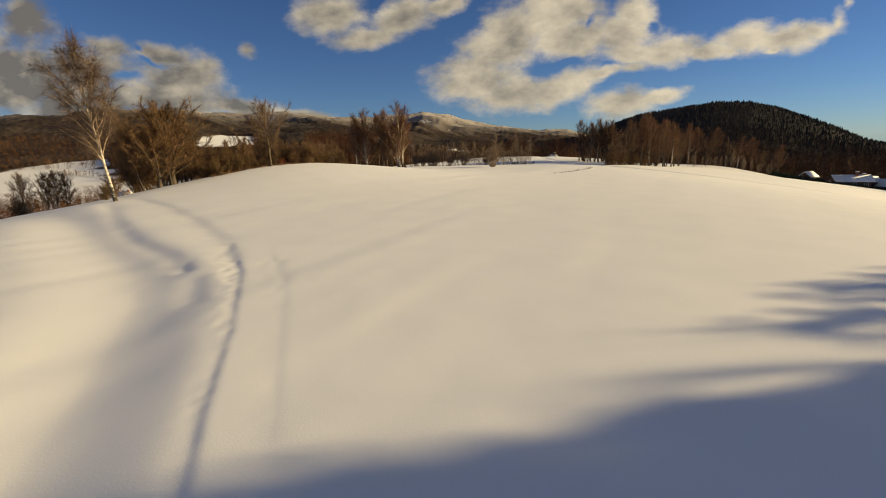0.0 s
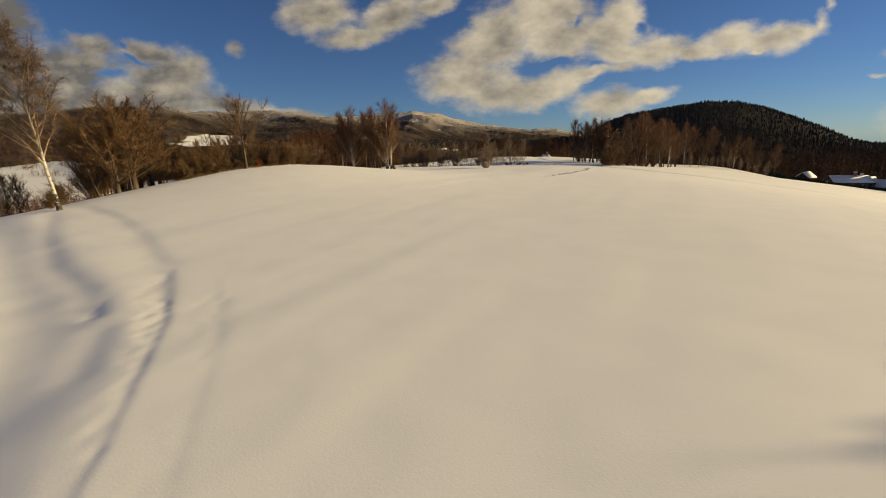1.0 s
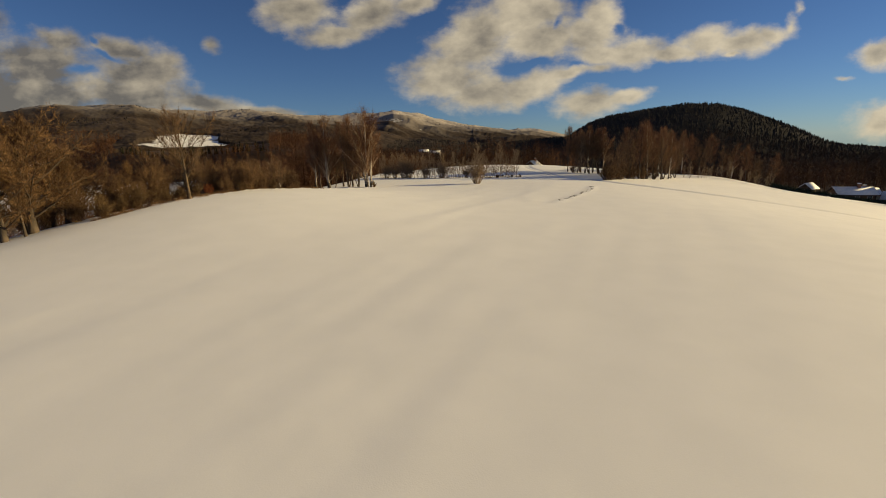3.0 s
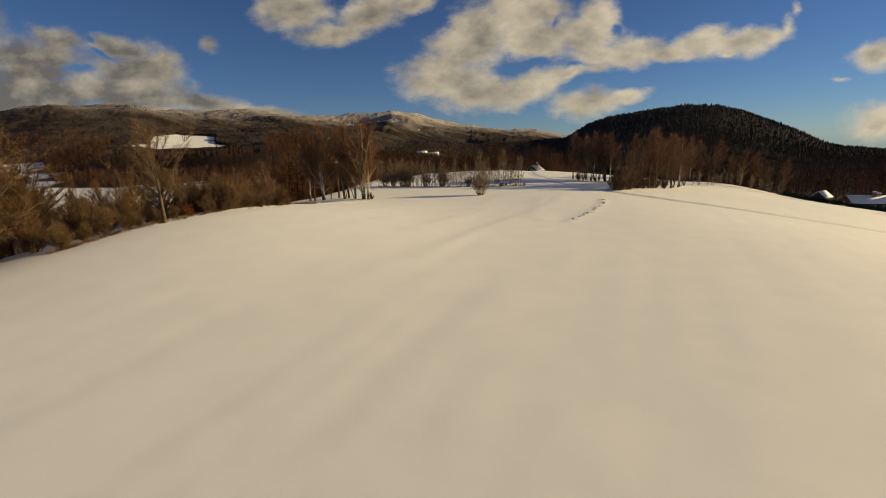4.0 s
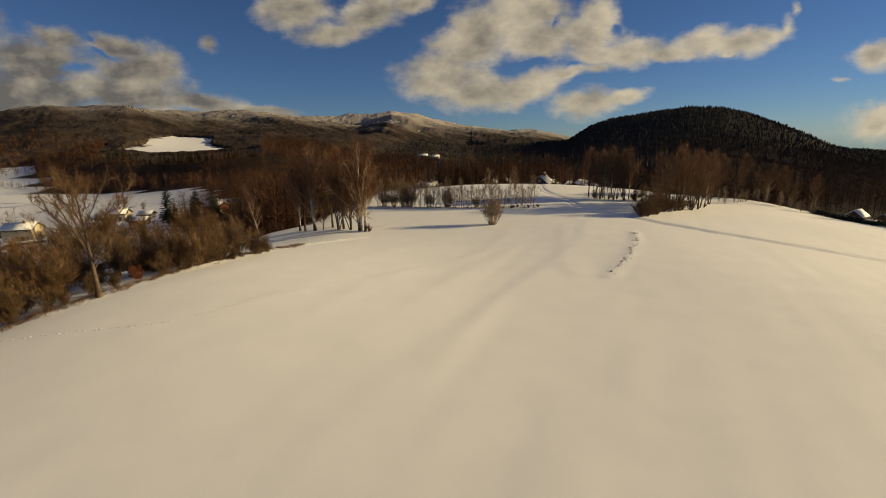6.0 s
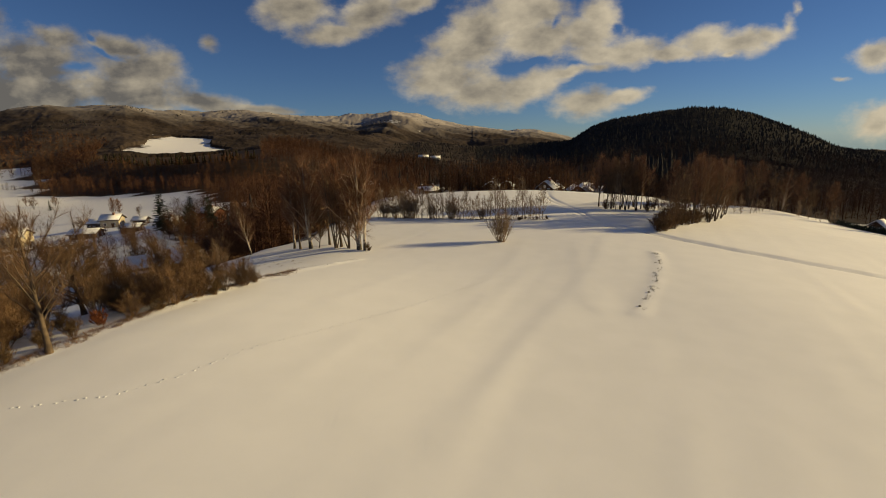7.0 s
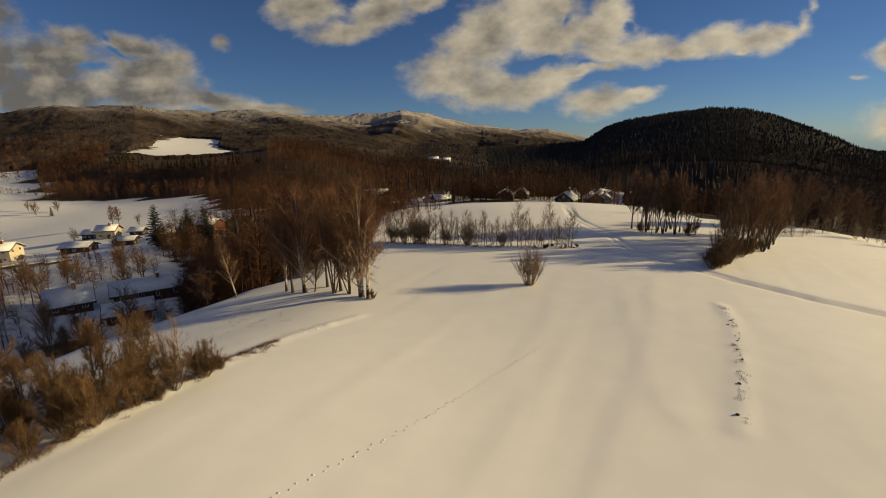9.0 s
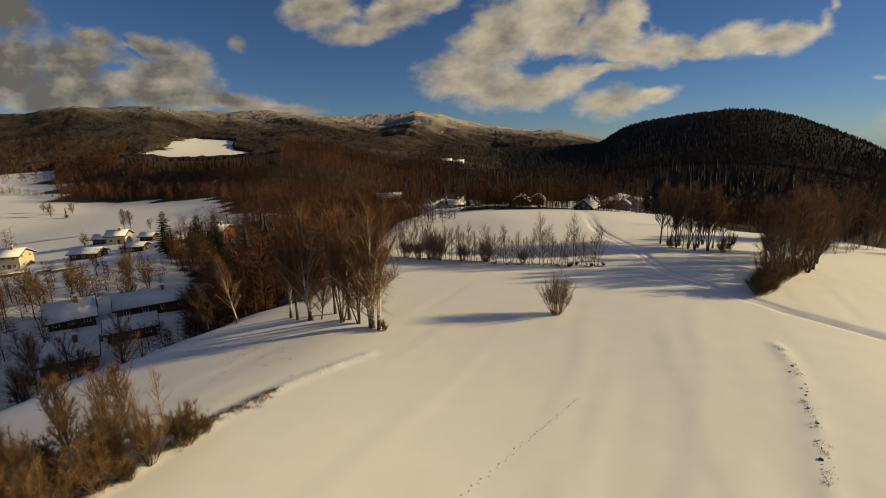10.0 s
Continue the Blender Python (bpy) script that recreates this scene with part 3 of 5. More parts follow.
WOODS = [
    [(-29, 121), (-38, 119), (-58, 150), (-78, 172), (-98, 192), (-114, 220), (-112, 255), (-104, 290), (-40, 330), (-26, 260), (-29, 150)],
    [(-309, 384), (-287, 383), (-265, 382), (-237, 379), (-200, 371), (-167, 355), (-150, 318), (-118, 290), (-90, 285), (-40, 300), (-15, 420), (-15, 640), (-420, 640), (-402, 490), (-365, 447), (-323, 401)],
    [(-10, 236), (50, 233), (52, 262), (-8, 268)],
    [(62, 182), (80, 180), (95, 184), (118, 190), (160, 160), (300, 140), (500, 300), (400, 420), (160, 420), (120, 330), (80, 250)],
    [(-640, 250), (-640, 640), (-420, 640), (-345, 470), (-352, 438), (-405, 440), (-490, 405), (-530, 300)],
    [(-240, 170), (-180, 200), (-195, 245), (-260, 230)],
    [(-20, 380), (60, 380), (160, 400), (400, 400), (700, 300), (1400, 500), (1400, 1500), (-100, 1500), (-100, 640)],
]


def wooded(x, y):
    """How much of the ground the woods cover, 0 to 1."""
    x, y = np.asarray(x, float), np.asarray(y, float)
    w = np.zeros(np.shape(x))
    for poly in WOODS:
        w[inside(x, y, poly)] = 0.58 if poly is WOODS[0] else 0.9 if poly in WOODS[:4] else 1.0
    r, az = np.hypot(x, y), np.degrees(np.arctan2(x, y))
    w[(r > 590) & (w == 0)] = 0.85
    w = np.where((r > 900) & (az < 12), 0.85 - 0.33 * sstep(900, 1700, r), w)
    for poly in (CLEARING, MEADOW_UP):
        w[inside(x, y, poly)] = 0.0
    return w


def spread(lo, hi, step, grow, far):
    a = list(np.arange(lo, hi + step / 2, step))
    s = step
    while a[-1] < far[1]:
        s *= grow
        a.append(a[-1] + s)
    s = step
    while a[0] > far[0]:
        s *= grow
        a.insert(0, a[0] - s)
    return np.array(a)


def build_ground():
    gx = np.concatenate([spread(-42, -15, 0.45, 1.10, (-4200, -20))[:-1], np.arange(-14.6, -12.2, 0.16), np.arange(-12.2, -4, 0.10), np.arange(-4, 2, 0.25), np.arange(2, 24, 0.7), spread(24, 66, 0.40, 1.10, (24, 4200))])
    gx = np.unique(np.round(gx[(gx < -14.7) | (gx > -14.65)], 3))
    gy = np.unique(np.round(np.concatenate([spread(3, 3.2, 0.2, 1.09, (-1500, 3)), np.arange(3, 22, 0.13), np.arange(22, 46, 0.3), np.arange(46, 80, 0.8), np.arange(80, 150, 0.5), spread(150, 151, 0.55, 1.055, (150, 4600))]), 3))
    gx = gx[np.concatenate([[True], np.diff(gx) > 0.08])]
    gy = gy[np.concatenate([[True], np.diff(gy) > 0.08])]
    X, Y = np.meshgrid(gx, gy)
    Z = land(X, Y)
    nx, ny = len(gx), len(gy)
    i, j = np.meshgrid(np.arange(ny - 1), np.arange(nx - 1), indexing="ij")
    F = np.stack([i * nx + j, i * nx + j + 1, (i + 1) * nx + j + 1, (i + 1) * nx + j], -1).reshape(-1, 4)
    me = mesh_data("ground", np.stack([X, Y, Z], -1), F, M_GROUND, True)
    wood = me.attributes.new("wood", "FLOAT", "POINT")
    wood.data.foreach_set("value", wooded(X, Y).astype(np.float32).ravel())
    return tagged(new("ground", me), "rolling snow-covered meadow falling to a wooded valley", "ground", "", "structure")


build_ground()


# ---- trees ----
def grow(seed, tall, girth, crown_from, reach, limbs, rise, bend, subs, twigs, twig_len, twig_wide, wander, hang=0.0, stems=1, splay=0.0):
    """The parts of a bare tree or bush: its stems, its limbs and its twigs, each as one gathered mesh."""
    rng = np.random.default_rng(seed)
    trunk, wood, crown = [], Soup(), Soup()
    foots, tips = [], []
    for s in range(stems):
        n = 9
        h = tall * (1.0 if s == 0 else rng.uniform(0.6, 0.98))
        t = np.linspace(0, 1, n)
        a = rng.uniform(0, 2 * np.pi)
        lean = rng.uniform(0.05, 1.0) if stems > 5 else rng.uniform(0.3, 1.0)
        out = splay * h * lean if stems > 1 else 0.0
        if stems > 5:
            h *= 1 - 0.42 * lean ** 2
        walk_xy = np.cumsum(rng.normal(0, wander * h / n, (n, 2)), axis=0)
        walk_xy -= walk_xy[0]
        P = np.stack([walk_xy[:, 0] + np.cos(a) * (out * t ** 0.85 + 0.035 * stems ** 0.5 * (stems > 1)), walk_xy[:, 1] + np.sin(a) * (out * t ** 0.85 + 0.035 * stems ** 0.5 * (stems > 1)), t * h * 0.97 - 0.25], 1)
        g = girth * (1.0 if s == 0 else rng.uniform(0.55, 0.9))
        R = g * ((1 - t) ** 0.75 * 0.93 + 0.07) * (1 + 0.5 * np.exp(-t * 30))
        trunk.append(Soup())
        trunk[-1].tube(P, R, 7 if stems < 6 else 4)
        foots += list(P[3:-1] if stems > 5 else P[-3:-1])
        tips += list(P[4:] if stems > 5 else P[-2:])
        for i in range(max(2, limbs // stems)):
            u = crown_from + (0.98 - crown_from) * ((i + rng.uniform(0.1, 0.9)) / max(2, limbs // stems))
            p = np.array([np.interp(u, t, P[:, k]) for k in range(3)])
            v = (u - crown_from) / (1 - crown_from)
            size = reach * (np.clip(1 - v, 0, 1) ** 0.75 * 0.9 + 0.16) * (0.55 + 0.45 * np.clip(v * 4, 0, 1)) * rng.uniform(0.7, 1.15)
            az = i * 2.39996 + rng.normal(0, 0.4)
            e = np.radians(rise + rng.normal(0, 9) + 18 * v)
            d = np.array([np.cos(az) * np.cos(e), np.sin(az) * np.cos(e), np.sin(e)])
            few = stems > 5
            k = np.linspace(0, 1, 4 if few else 6)
            L = p + np.outer(k, d) * size + np.outer(k ** 2, [0, 0, bend * size]) + np.cumsum(rng.normal(0, 0.03 * size, (len(k), 3)), 0) * k[:, None]
            r = max(0.013, 0.45 * g * (1 - u) + 0.012)
            wood.tube(L, r * (1 - 0.85 * k), 3 if few else 4)
            for j in range(subs):
                w = rng.uniform(0.22, 0.97)
                q = np.array([np.interp(w, k, L[:, c]) for c in range(3)])
                ld = L[-1] - L[2]
                ld /= np.linalg.norm(ld)
                sd = ld * 0.7 + rng.normal(0, 0.55, 3) + np.array([0, 0, 0.25 - 0.35 * hang])
                sd /= np.linalg.norm(sd)
                sl = size * rng.uniform(0.22, 0.45) * (1.15 - 0.5 * w)
                kk = np.linspace(0, 1, 3)
                S = q + np.outer(kk, sd) * sl + np.outer(kk ** 2, [0, 0, (0.12 - 0.5 * hang) * sl])
                wood.tube(S, np.maximum(0.006, r * 0.42 * (1 - 0.8 * kk)), 3)
                foots += [S[0], S[1]]
                tips += [S[1], S[2]]
            foots += [L[1], L[-2]]
            tips += [L[-2], L[-1]]
    foots, tips = np.array(foots), np.array(tips)
    size = np.linalg.norm(tips - foots, axis=1)
    pick = rng.choice(len(foots), twigs, p=size / size.sum())
    along = (tips - foots)[pick] / (size[pick][:, None] + 1e-6)
    foot = foots[pick] + (tips - foots)[pick] * rng.uniform(0, 1.05, twigs)[:, None]
    D = along * 0.75 + rng.normal(0, 0.45, (twigs, 3)) + np.array([0, 0, 0.40 - 1.15 * hang])
    D /= np.linalg.norm(D, axis=1)[:, None]
    D *= (twig_len * rng.uniform(0.4, 1.35, twigs))[:, None]
    crown.blades(foot, D, twig_wide * rng.uniform(0.7, 1.3, twigs), rng)
    return trunk, wood, crown


TREE_KINDS = {}


def tree_kind(key, name, label, category, bark, twig, *args, **more):
    a, b, c = grow(*args, **more)
    if len(a) > 5:
        whole = Soup()
        for s in a:
            whole.add(s.V[0], s.F[0])
        low = [("thicket", whole.data("thicket", bark, True), "stuff")]
    else:
        low = [("trunk", s.data("trunk", bark, True), "") for s in a]
    TREE_KINDS[key] = (name, label, category, low + [("branchwork", b.data("branchwork", M_BIRCH_LIMB if bark is M_BIRCH else bark, True), "stuff"), ("crown", c.data("crown", twig), "stuff")])


def plant(key, x, y, turn=0.0, scale=1.0, tilt=0.0, tilt_to=0.0, group="", label="", sink=0.0, tall=1.0):
    name, text, category, parts = TREE_KINDS[key]
    m = Matrix.Translation((x, y, ground_at(x, y) - sink)) @ Matrix.Rotation(radians(tilt), 4, Vector((-math.sin(radians(tilt_to)), math.cos(radians(tilt_to)), 0)))
    m = m @ Matrix.Rotation(radians(turn), 4, "Z") @ Matrix.Diagonal((scale, scale, scale * tall, 1))
    ob = thing(name, label or text, category, m, group)
    for n, data, kind in parts:
        tagged(part(n, data, ob), kind=kind)
    return ob


#           key       name           label                                                            kind   bark     twigs          seed tall girth from reach limbs rise bend subs twigs len wide wander
tree_kind("birch_edge", "birch_tree", "leaning white-barked birch with drooping bare twigs at the field edge", "tree", M_BIRCH, M_BIRCH_DARK, 11, 15.6, 0.165, 0.26, 6.8, 34, 46, 0.05, 7, 15000, 1.3, 0.017, 0.03, hang=0.6)
tree_kind("birch_a", "birch_tree", "slender white-barked birch, bare, in a clump on the snow", "tree", M_BIRCH, M_BIRCH_TWIG, 12, 14.2, 0.175, 0.20, 5.6, 34, 54, 0.05, 6, 8500, 1.4, 0.014, 0.03, hang=0.12)
tree_kind("birch_b", "birch_tree", "twin-stemmed bare birch with a white trunk beside the slope", "tree", M_BIRCH, M_BIRCH_TWIG, 13, 13.6, 0.16, 0.22, 5.2, 38, 56, 0.04, 6, 9000, 1.4, 0.014, 0.03, hang=0.12, stems=2, splay=0.14)
tree_kind("birch_weep", "birch_tree", "tall birch with a white trunk and a wide golden-brown crown", "tree", M_BIRCH, M_BIRCH_TWIG, 25, 14.4, 0.28, 0.14, 6.4, 44, 56, 0.03, 8, 14000, 1.4, 0.014, 0.035, hang=0.34, stems=2, splay=0.16)
tree_kind("alder_a", "alder_tree", "bare dark-stemmed alder with a reddish-brown twiggy crown", "tree", M_BARK, M_BIRCH_TWIG, 14, 12.8, 0.17, 0.24, 5.0, 34, 54, 0.06, 4, 6000, 1.2, 0.017, 0.03)
tree_kind("alder_b", "alder_tree", "bare many-stemmed alder with dark trunks and brown twigs", "tree", M_BARK, M_TWIG, 15, 11.5, 0.11, 0.16, 4.2, 40, 56, 0.05, 3, 5200, 1.2, 0.017, 0.03, stems=5, splay=0.28)
tree_kind("alder_c", "alder_tree", "bare alder with bare dark stems and a brown twiggy head", "tree", M_BARK, M_TWIG, 28, 12.5, 0.12, 0.40, 3.8, 36, 58, 0.05, 3, 4200, 1.2, 0.017, 0.03, stems=4, splay=0.20)
tree_kind("oak", "oak_tree", "broad bare oak with crooked limbs and rusty leaf remains", "tree", M_BARK, M_OAK_LEAF, 16, 8.6, 0.32, 0.16, 6.0, 40, 30, 0.14, 10, 19000, 0.62, 0.027, 0.05, hang=0.2)
tree_kind("ash", "ash_tree", "bare pale-brown ash sapling on the field edge", "tree", M_BARK, M_OAK_LEAF, 17, 8.4, 0.11, 0.14, 3.6, 30, 50, 0.12, 6, 5600, 0.9, 0.016, 0.04)
tree_kind("young_a", "young_tree", "young bare tree with thin upright branches in a row", "tree", M_YOUNG, M_YOUNG, 18, 7.0, 0.055, 0.10, 2.5, 24, 52, 0.05, 2, 1100, 0.9, 0.011, 0.02)
tree_kind("young_b", "young_tree", "young bare tree, thin and feathery, in a planted row", "tree", M_YOUNG, M_YOUNG, 19, 5.6, 0.045, 0.06, 2.2, 24, 50, 0.05, 2, 900, 0.8, 0.011, 0.02, stems=2, splay=0.12)
tree_kind("willow", "willow_bush", "round many-stemmed bare willow bush standing in the snow", "bush", M_YOUNG, M_YOUNG, 20, 5.4, 0.030, 0.30, 0.8, 140, 74, 0.0, 1, 7000, 0.8, 0.012, 0.02, stems=70, splay=0.42)
tree_kind("scrub_a", "scrub_bush", "dense tangled brown scrub along the snowy bank", "bush", M_SCRUB, M_SCRUB, 21, 4.8, 0.040, 0.08, 1.6, 92, 48, 0.03, 2, 5800, 0.75, 0.016, 0.03, hang=0.3, stems=26, splay=0.55)
tree_kind("scrub_b", "scrub_bush", "low bare thorn bush with yellowish-brown twigs", "bush", M_SCRUB, M_THORN, 22, 3.4, 0.030, 0.06, 1.3, 88, 42, 0.03, 2, 4600, 0.55, 0.015, 0.03, hang=0.3, stems=22, splay=0.62)
tree_kind("scrub_c", "scrub_bush", "tall thin-stemmed bare scrub over the bank", "bush", M_BARK, M_TWIG, 23, 6.2, 0.045, 0.14, 1.6, 80, 60, 0.03, 2, 5000, 0.9, 0.011, 0.03, hang=0.15, stems=16, splay=0.34)
tree_kind("open_tree", "ash_tree", "bare pale-limbed tree with a wide open crown at the bank", "tree", M_PALE, M_TWIG, 26, 9.0, 0.19, 0.26, 5.6, 24, 46, 0.12, 9, 8000, 0.8, 0.012, 0.04)
tree_kind("beech_bush", "beech_bush", "small beech bush still holding rusty red leaves", "bush", M_BARK, M_RUST, 27, 2.0, 0.025, 0.1, 0.9, 60, 40, 0.03, 2, 2400, 0.26, 0.05, 0.03, stems=8, splay=0.5)
tree_kind("valley_tree", "valley_tree", "bare spreading garden tree in the snowy valley", "tree", M_BARK, M_TWIG, 24, 8.0, 0.14, 0.16, 4.4, 28, 46, 0.10, 4, 2600, 1.1, 0.024, 0.04, stems=2, splay=0.2)


def spruce(seed, tall, wide, taper=0.85):
    rng = np.random.default_rng(seed)
    trunk, crown = Soup(), Soup()
    trunk.tube([(0, 0, -0.3), (0, 0, tall * 0.5), (0, 0, tall * 0.99)], [0.018 * tall, 0.010 * tall, 0.01], 7)
    for i in range(int(tall * 6.5)):
        u = 0.06 + 0.93 * (i + rng.uniform(0, 1)) / int(tall * 6.5)
        L = wide * (1 - u) ** taper * rng.uniform(0.75, 1.15) + 0.15
        az = i * 2.39996 + rng.normal(0, 0.3)
        d = np.array([np.cos(az), np.sin(az), -0.22 + 0.5 * u])
        s = np.array([-np.sin(az), np.cos(az), 0])
        p = np.array([0, 0, u * tall])
        n = 7
        k = rng.uniform(0.12, 1.0, n)
        base = p + np.outer(k, d) * L
        for sign in (-1, 1):
            D = (d * 0.7 + s * sign * rng.uniform(0.5, 1.0, n)[:, None] + np.array([0, 0, -0.28])) * (0.38 * L * (1.15 - k * 0.7) + 0.12)[:, None]
            crown.blades(base, D, np.full(n, 0.10 * L + 0.10), rng)
        crown.blades(p[None], (d * L * 1.06)[None], np.array([0.16 * L + 0.1]), rng)
    return trunk, crown


def spruce_kind(key, label, seed, tall, wide, taper=0.85):
    a, b = spruce(seed, tall, wide, taper)
    TREE_KINDS[key] = ("spruce_tree", label, "tree", [("trunk", a.data("trunk", M_BARK, True), ""), ("crown", b.data("crown", M_NEEDLE), "stuff")])


spruce_kind("spruce", "dark green spruce with full drooping boughs", 31, 14.0, 3.1)
spruce_kind("old_spruce", "broad old spruce with heavy dark boughs", 32, 20.0, 4.6, 0.5)

# the edge of the near field
SCRUB = "scrub along the bank"
EDGE = "trees on the field edge"
plant("birch_edge", -36.9, 44.8, 150, 1.0, 9, 172, EDGE)
plant("ash", -40.5, 54.0, 40, 1.05, 14, 170, EDGE)
plant("ash", -38.6, 56.5, 210, 1.0, 9, 160, EDGE)
plant("oak", -39.8, 58.6, 20, 1.12, 0, 0, EDGE)
plant("alder_b", -43.5, 62.5, 20, 0.72, 4, 180, EDGE)
plant("oak", -43.0, 66.5, 130, 0.85, 0, 0, EDGE)
plant("ash", -42.6, 57.4, 130, 0.95, 6, 175, EDGE)
plant("alder_b", -46.0, 70.0, 70, 0.75, 3, 120, EDGE)
plant("open_tree", -31.0, 69.2, 70, 1.0, 2, 190, EDGE)
plant("beech_bush", -31.2, 74.2, 0, 0.75, 0, 0, SCRUB)
for k, (key, x, y, s) in enumerate((
        ("scrub_a", -24.9, 85.3, 0.84), ("scrub_c", -25.8, 83.0, 1.0), ("scrub_a", -27.2, 80.6, 0.95), ("scrub_a", -27.9, 78.2, 0.95), ("scrub_c", -29.2, 77.4, 0.9),
        ("scrub_b", -33.6, 67.4, 0.6), ("scrub_a", -29.6, 84.2, 1.02), ("scrub_c", -31.8, 80.0, 1.0),
        ("scrub_c", -33.0, 76.0, 1.05), ("scrub_b", -34.2, 65.2, 0.9), ("scrub_a", -37.0, 66.4, 0.95), ("scrub_b", -35.0, 61.0, 0.8), ("scrub_a", -43.2, 56.4, 0.9),
        ("scrub_b", -41.4, 50.2, 0.9), ("scrub_b", -39.6, 47.0, 0.6), ("scrub_c", -45.0, 59.0, 1.0), ("scrub_a", -36.5, 71.5, 1.1), ("scrub_c", -34.8, 83.0, 0.9),
        ("scrub_b", -24.4, 86.6, 0.55), ("scrub_b", -34.0, 72.5, 0.55), ("scrub_b", -35.5, 75.5, 0.7), ("scrub_a", -38.4, 74.2, 0.9), ("scrub_a", -40.5, 78.5, 1.0), ("scrub_c", -40.0, 70.5, 0.9), ("scrub_a", -43.0, 73.5, 1.0), ("scrub_b", -26.0, 81.6, 0.6), ("scrub_b", -28.2, 76.9, 0.6),
        ("scrub_b", -33.0, 68.0, 0.55), ("scrub_b", -32.4, 70.2, 0.5), ("scrub_b", -31.6, 72.0, 0.55), ("scrub_b", -34.6, 63.4, 0.6), ("scrub_b", -36.2, 62.6, 0.7), ("scrub_a", -35.6, 67.6, 0.6), ("scrub_a", -29.8, 75.6, 0.6),
        ("scrub_b", -25.6, 85.6, 0.85), ("scrub_b", -26.6, 84.0, 0.9), ("scrub_b", -27.4, 82.4, 0.9), ("scrub_b", -28.8, 82.8, 0.95), ("scrub_b", -28.6, 80.0, 0.9), ("scrub_b", -30.4, 81.0, 1.0),
        ("scrub_b", -30.2, 78.4, 0.9), ("scrub_b", -31.8, 77.6, 1.0), ("scrub_b", -32.4, 82.6, 1.0), ("scrub_b", -34.0, 79.0, 1.0), ("scrub_b", -36.0, 81.0, 1.1), ("scrub_b", -30.6, 85.4, 0.9))):
    plant(key, x, y, 67 * k, s * (0.84 if y > 75 else 1.0), 0, 0, SCRUB)

belt = random.Random(4)
for k in range(26):
    u = k / 25
    y = 56 + 31 * u + belt.uniform(-1.5, 1.5)
    x = np.interp(y, EDGE_Y, EDGE_X) - belt.uniform(3.5, 12) - 5.0 * (64 < y < 79)
    plant(belt.choice(("alder_b", "ash", "scrub_a", "oak", "scrub_c", "alder_b")), x, y, 77 * k, belt.uniform(0.65, 0.95) * (1.0 if y < 68 else 0.74), belt.uniform(0, 5), 50 * k, "trees behind the scrub", "bare brown tree growing behind the scrub")

for x, y, s in ((-29.6, 87.2, 0.55), (-28.6, 88.2, 0.6)):
    plant("young_a", x, y, 90 * x, s, 5, 150, SCRUB, "small bare sapling behind the bank scrub")

# the clump of birches
CLUMP = "birch clump"
for key, x, y, turn, s, tilt, to in (
        ("birch_b", -29.4, 114.4, 0, 1.0, 4, 170), ("alder_a", -28.1, 113.4, 80, 0.95, 2, 120), ("birch_weep", -26.3, 113.0, 30, 0.97, 4, 160), ("ash", -24.9, 112.9, 200, 0.8, 6, 20),
        ("alder_b", -21.9, 111.6, 10, 1.12, 2, 90), ("alder_a", -21.2, 112.4, 150, 1.06, 2, 250), ("alder_b", -19.7, 111.0, 220, 1.0, 2, 300), ("birch_weep", -17.9, 109.7, 260, 1.0, 1, 180),
        ("birch_b", -17.0, 109.0, 120, 1.04, 1, 0), ("alder_a", -23.6, 114.6, 50, 1.0, 0, 0)):
    plant(key, x, y, turn, s, tilt, to, CLUMP)
plant("scrub_b", -16.4, 108.7, 0, 0.45, 0, 0, SCRUB)
plant("birch_a", -36.8, 114.9, 40, 0.62, 13, 165, CLUMP, "small leaning birch with a pale trunk on the shaded slope")
for k, (key, x, y, s) in enumerate((("valley_tree", -49.6, 110.2, 0.9), ("valley_tree", -53.8, 107.4, 0.95), ("ash", -55.0, 104.2, 0.95), ("valley_tree", -43.0, 118.5, 0.85), ("ash", -57, 108.5, 0.9))):
    plant(key, x, y, 50 * k, s, 3, 40 * k, "trees on the valley slope")

# the willow bush in the open field
plant("willow", 4.5, 115.0, 0, 1.12)

# the row of young trees along the lane
row_rng = random.Random(5)
for k in range(62):
    u = (k + row_rng.uniform(-0.4, 0.4)) / 61
    x = -20.5 + 37.0 * u
    y = np.interp(x, (-20.5, -12, 0, 16.5), (148.0, 146.0, 143.6, 140.2)) + row_rng.uniform(-0.8, 1.2)
    big = 1.28 if k in (44, 54) else row_rng.uniform(0.7, 1.02)
    plant(row_rng.choice(("young_a", "young_a", "young_b")), x, y, 40 * k, big, row_rng.uniform(0, 4), 77 * k, "row of young trees")
for x, s in ((-18.6, 0.85), (-13.6, 1.25), (-12.2, 1.1), (-7.5, 0.75), (-3.2, 1.0), (3.5, 0.6), (-16.2, 0.8)):
    plant("willow", x, np.interp(x, (-20.5, -12, 0, 16.5), (147.6, 145.6, 143.2, 139.8)), 90 * x, s, 0, 0, "bushes in the row", "rounded bare willow bush among young trees")

for k in range(8):
    plant("scrub_b", 10.5 + row_rng.uniform(0, 7), 140.3 + row_rng.uniform(-0.6, 0.6), 40 * k, row_rng.uniform(0.16, 0.36), 0, 0, "low bushes below the row", tall=0.8)

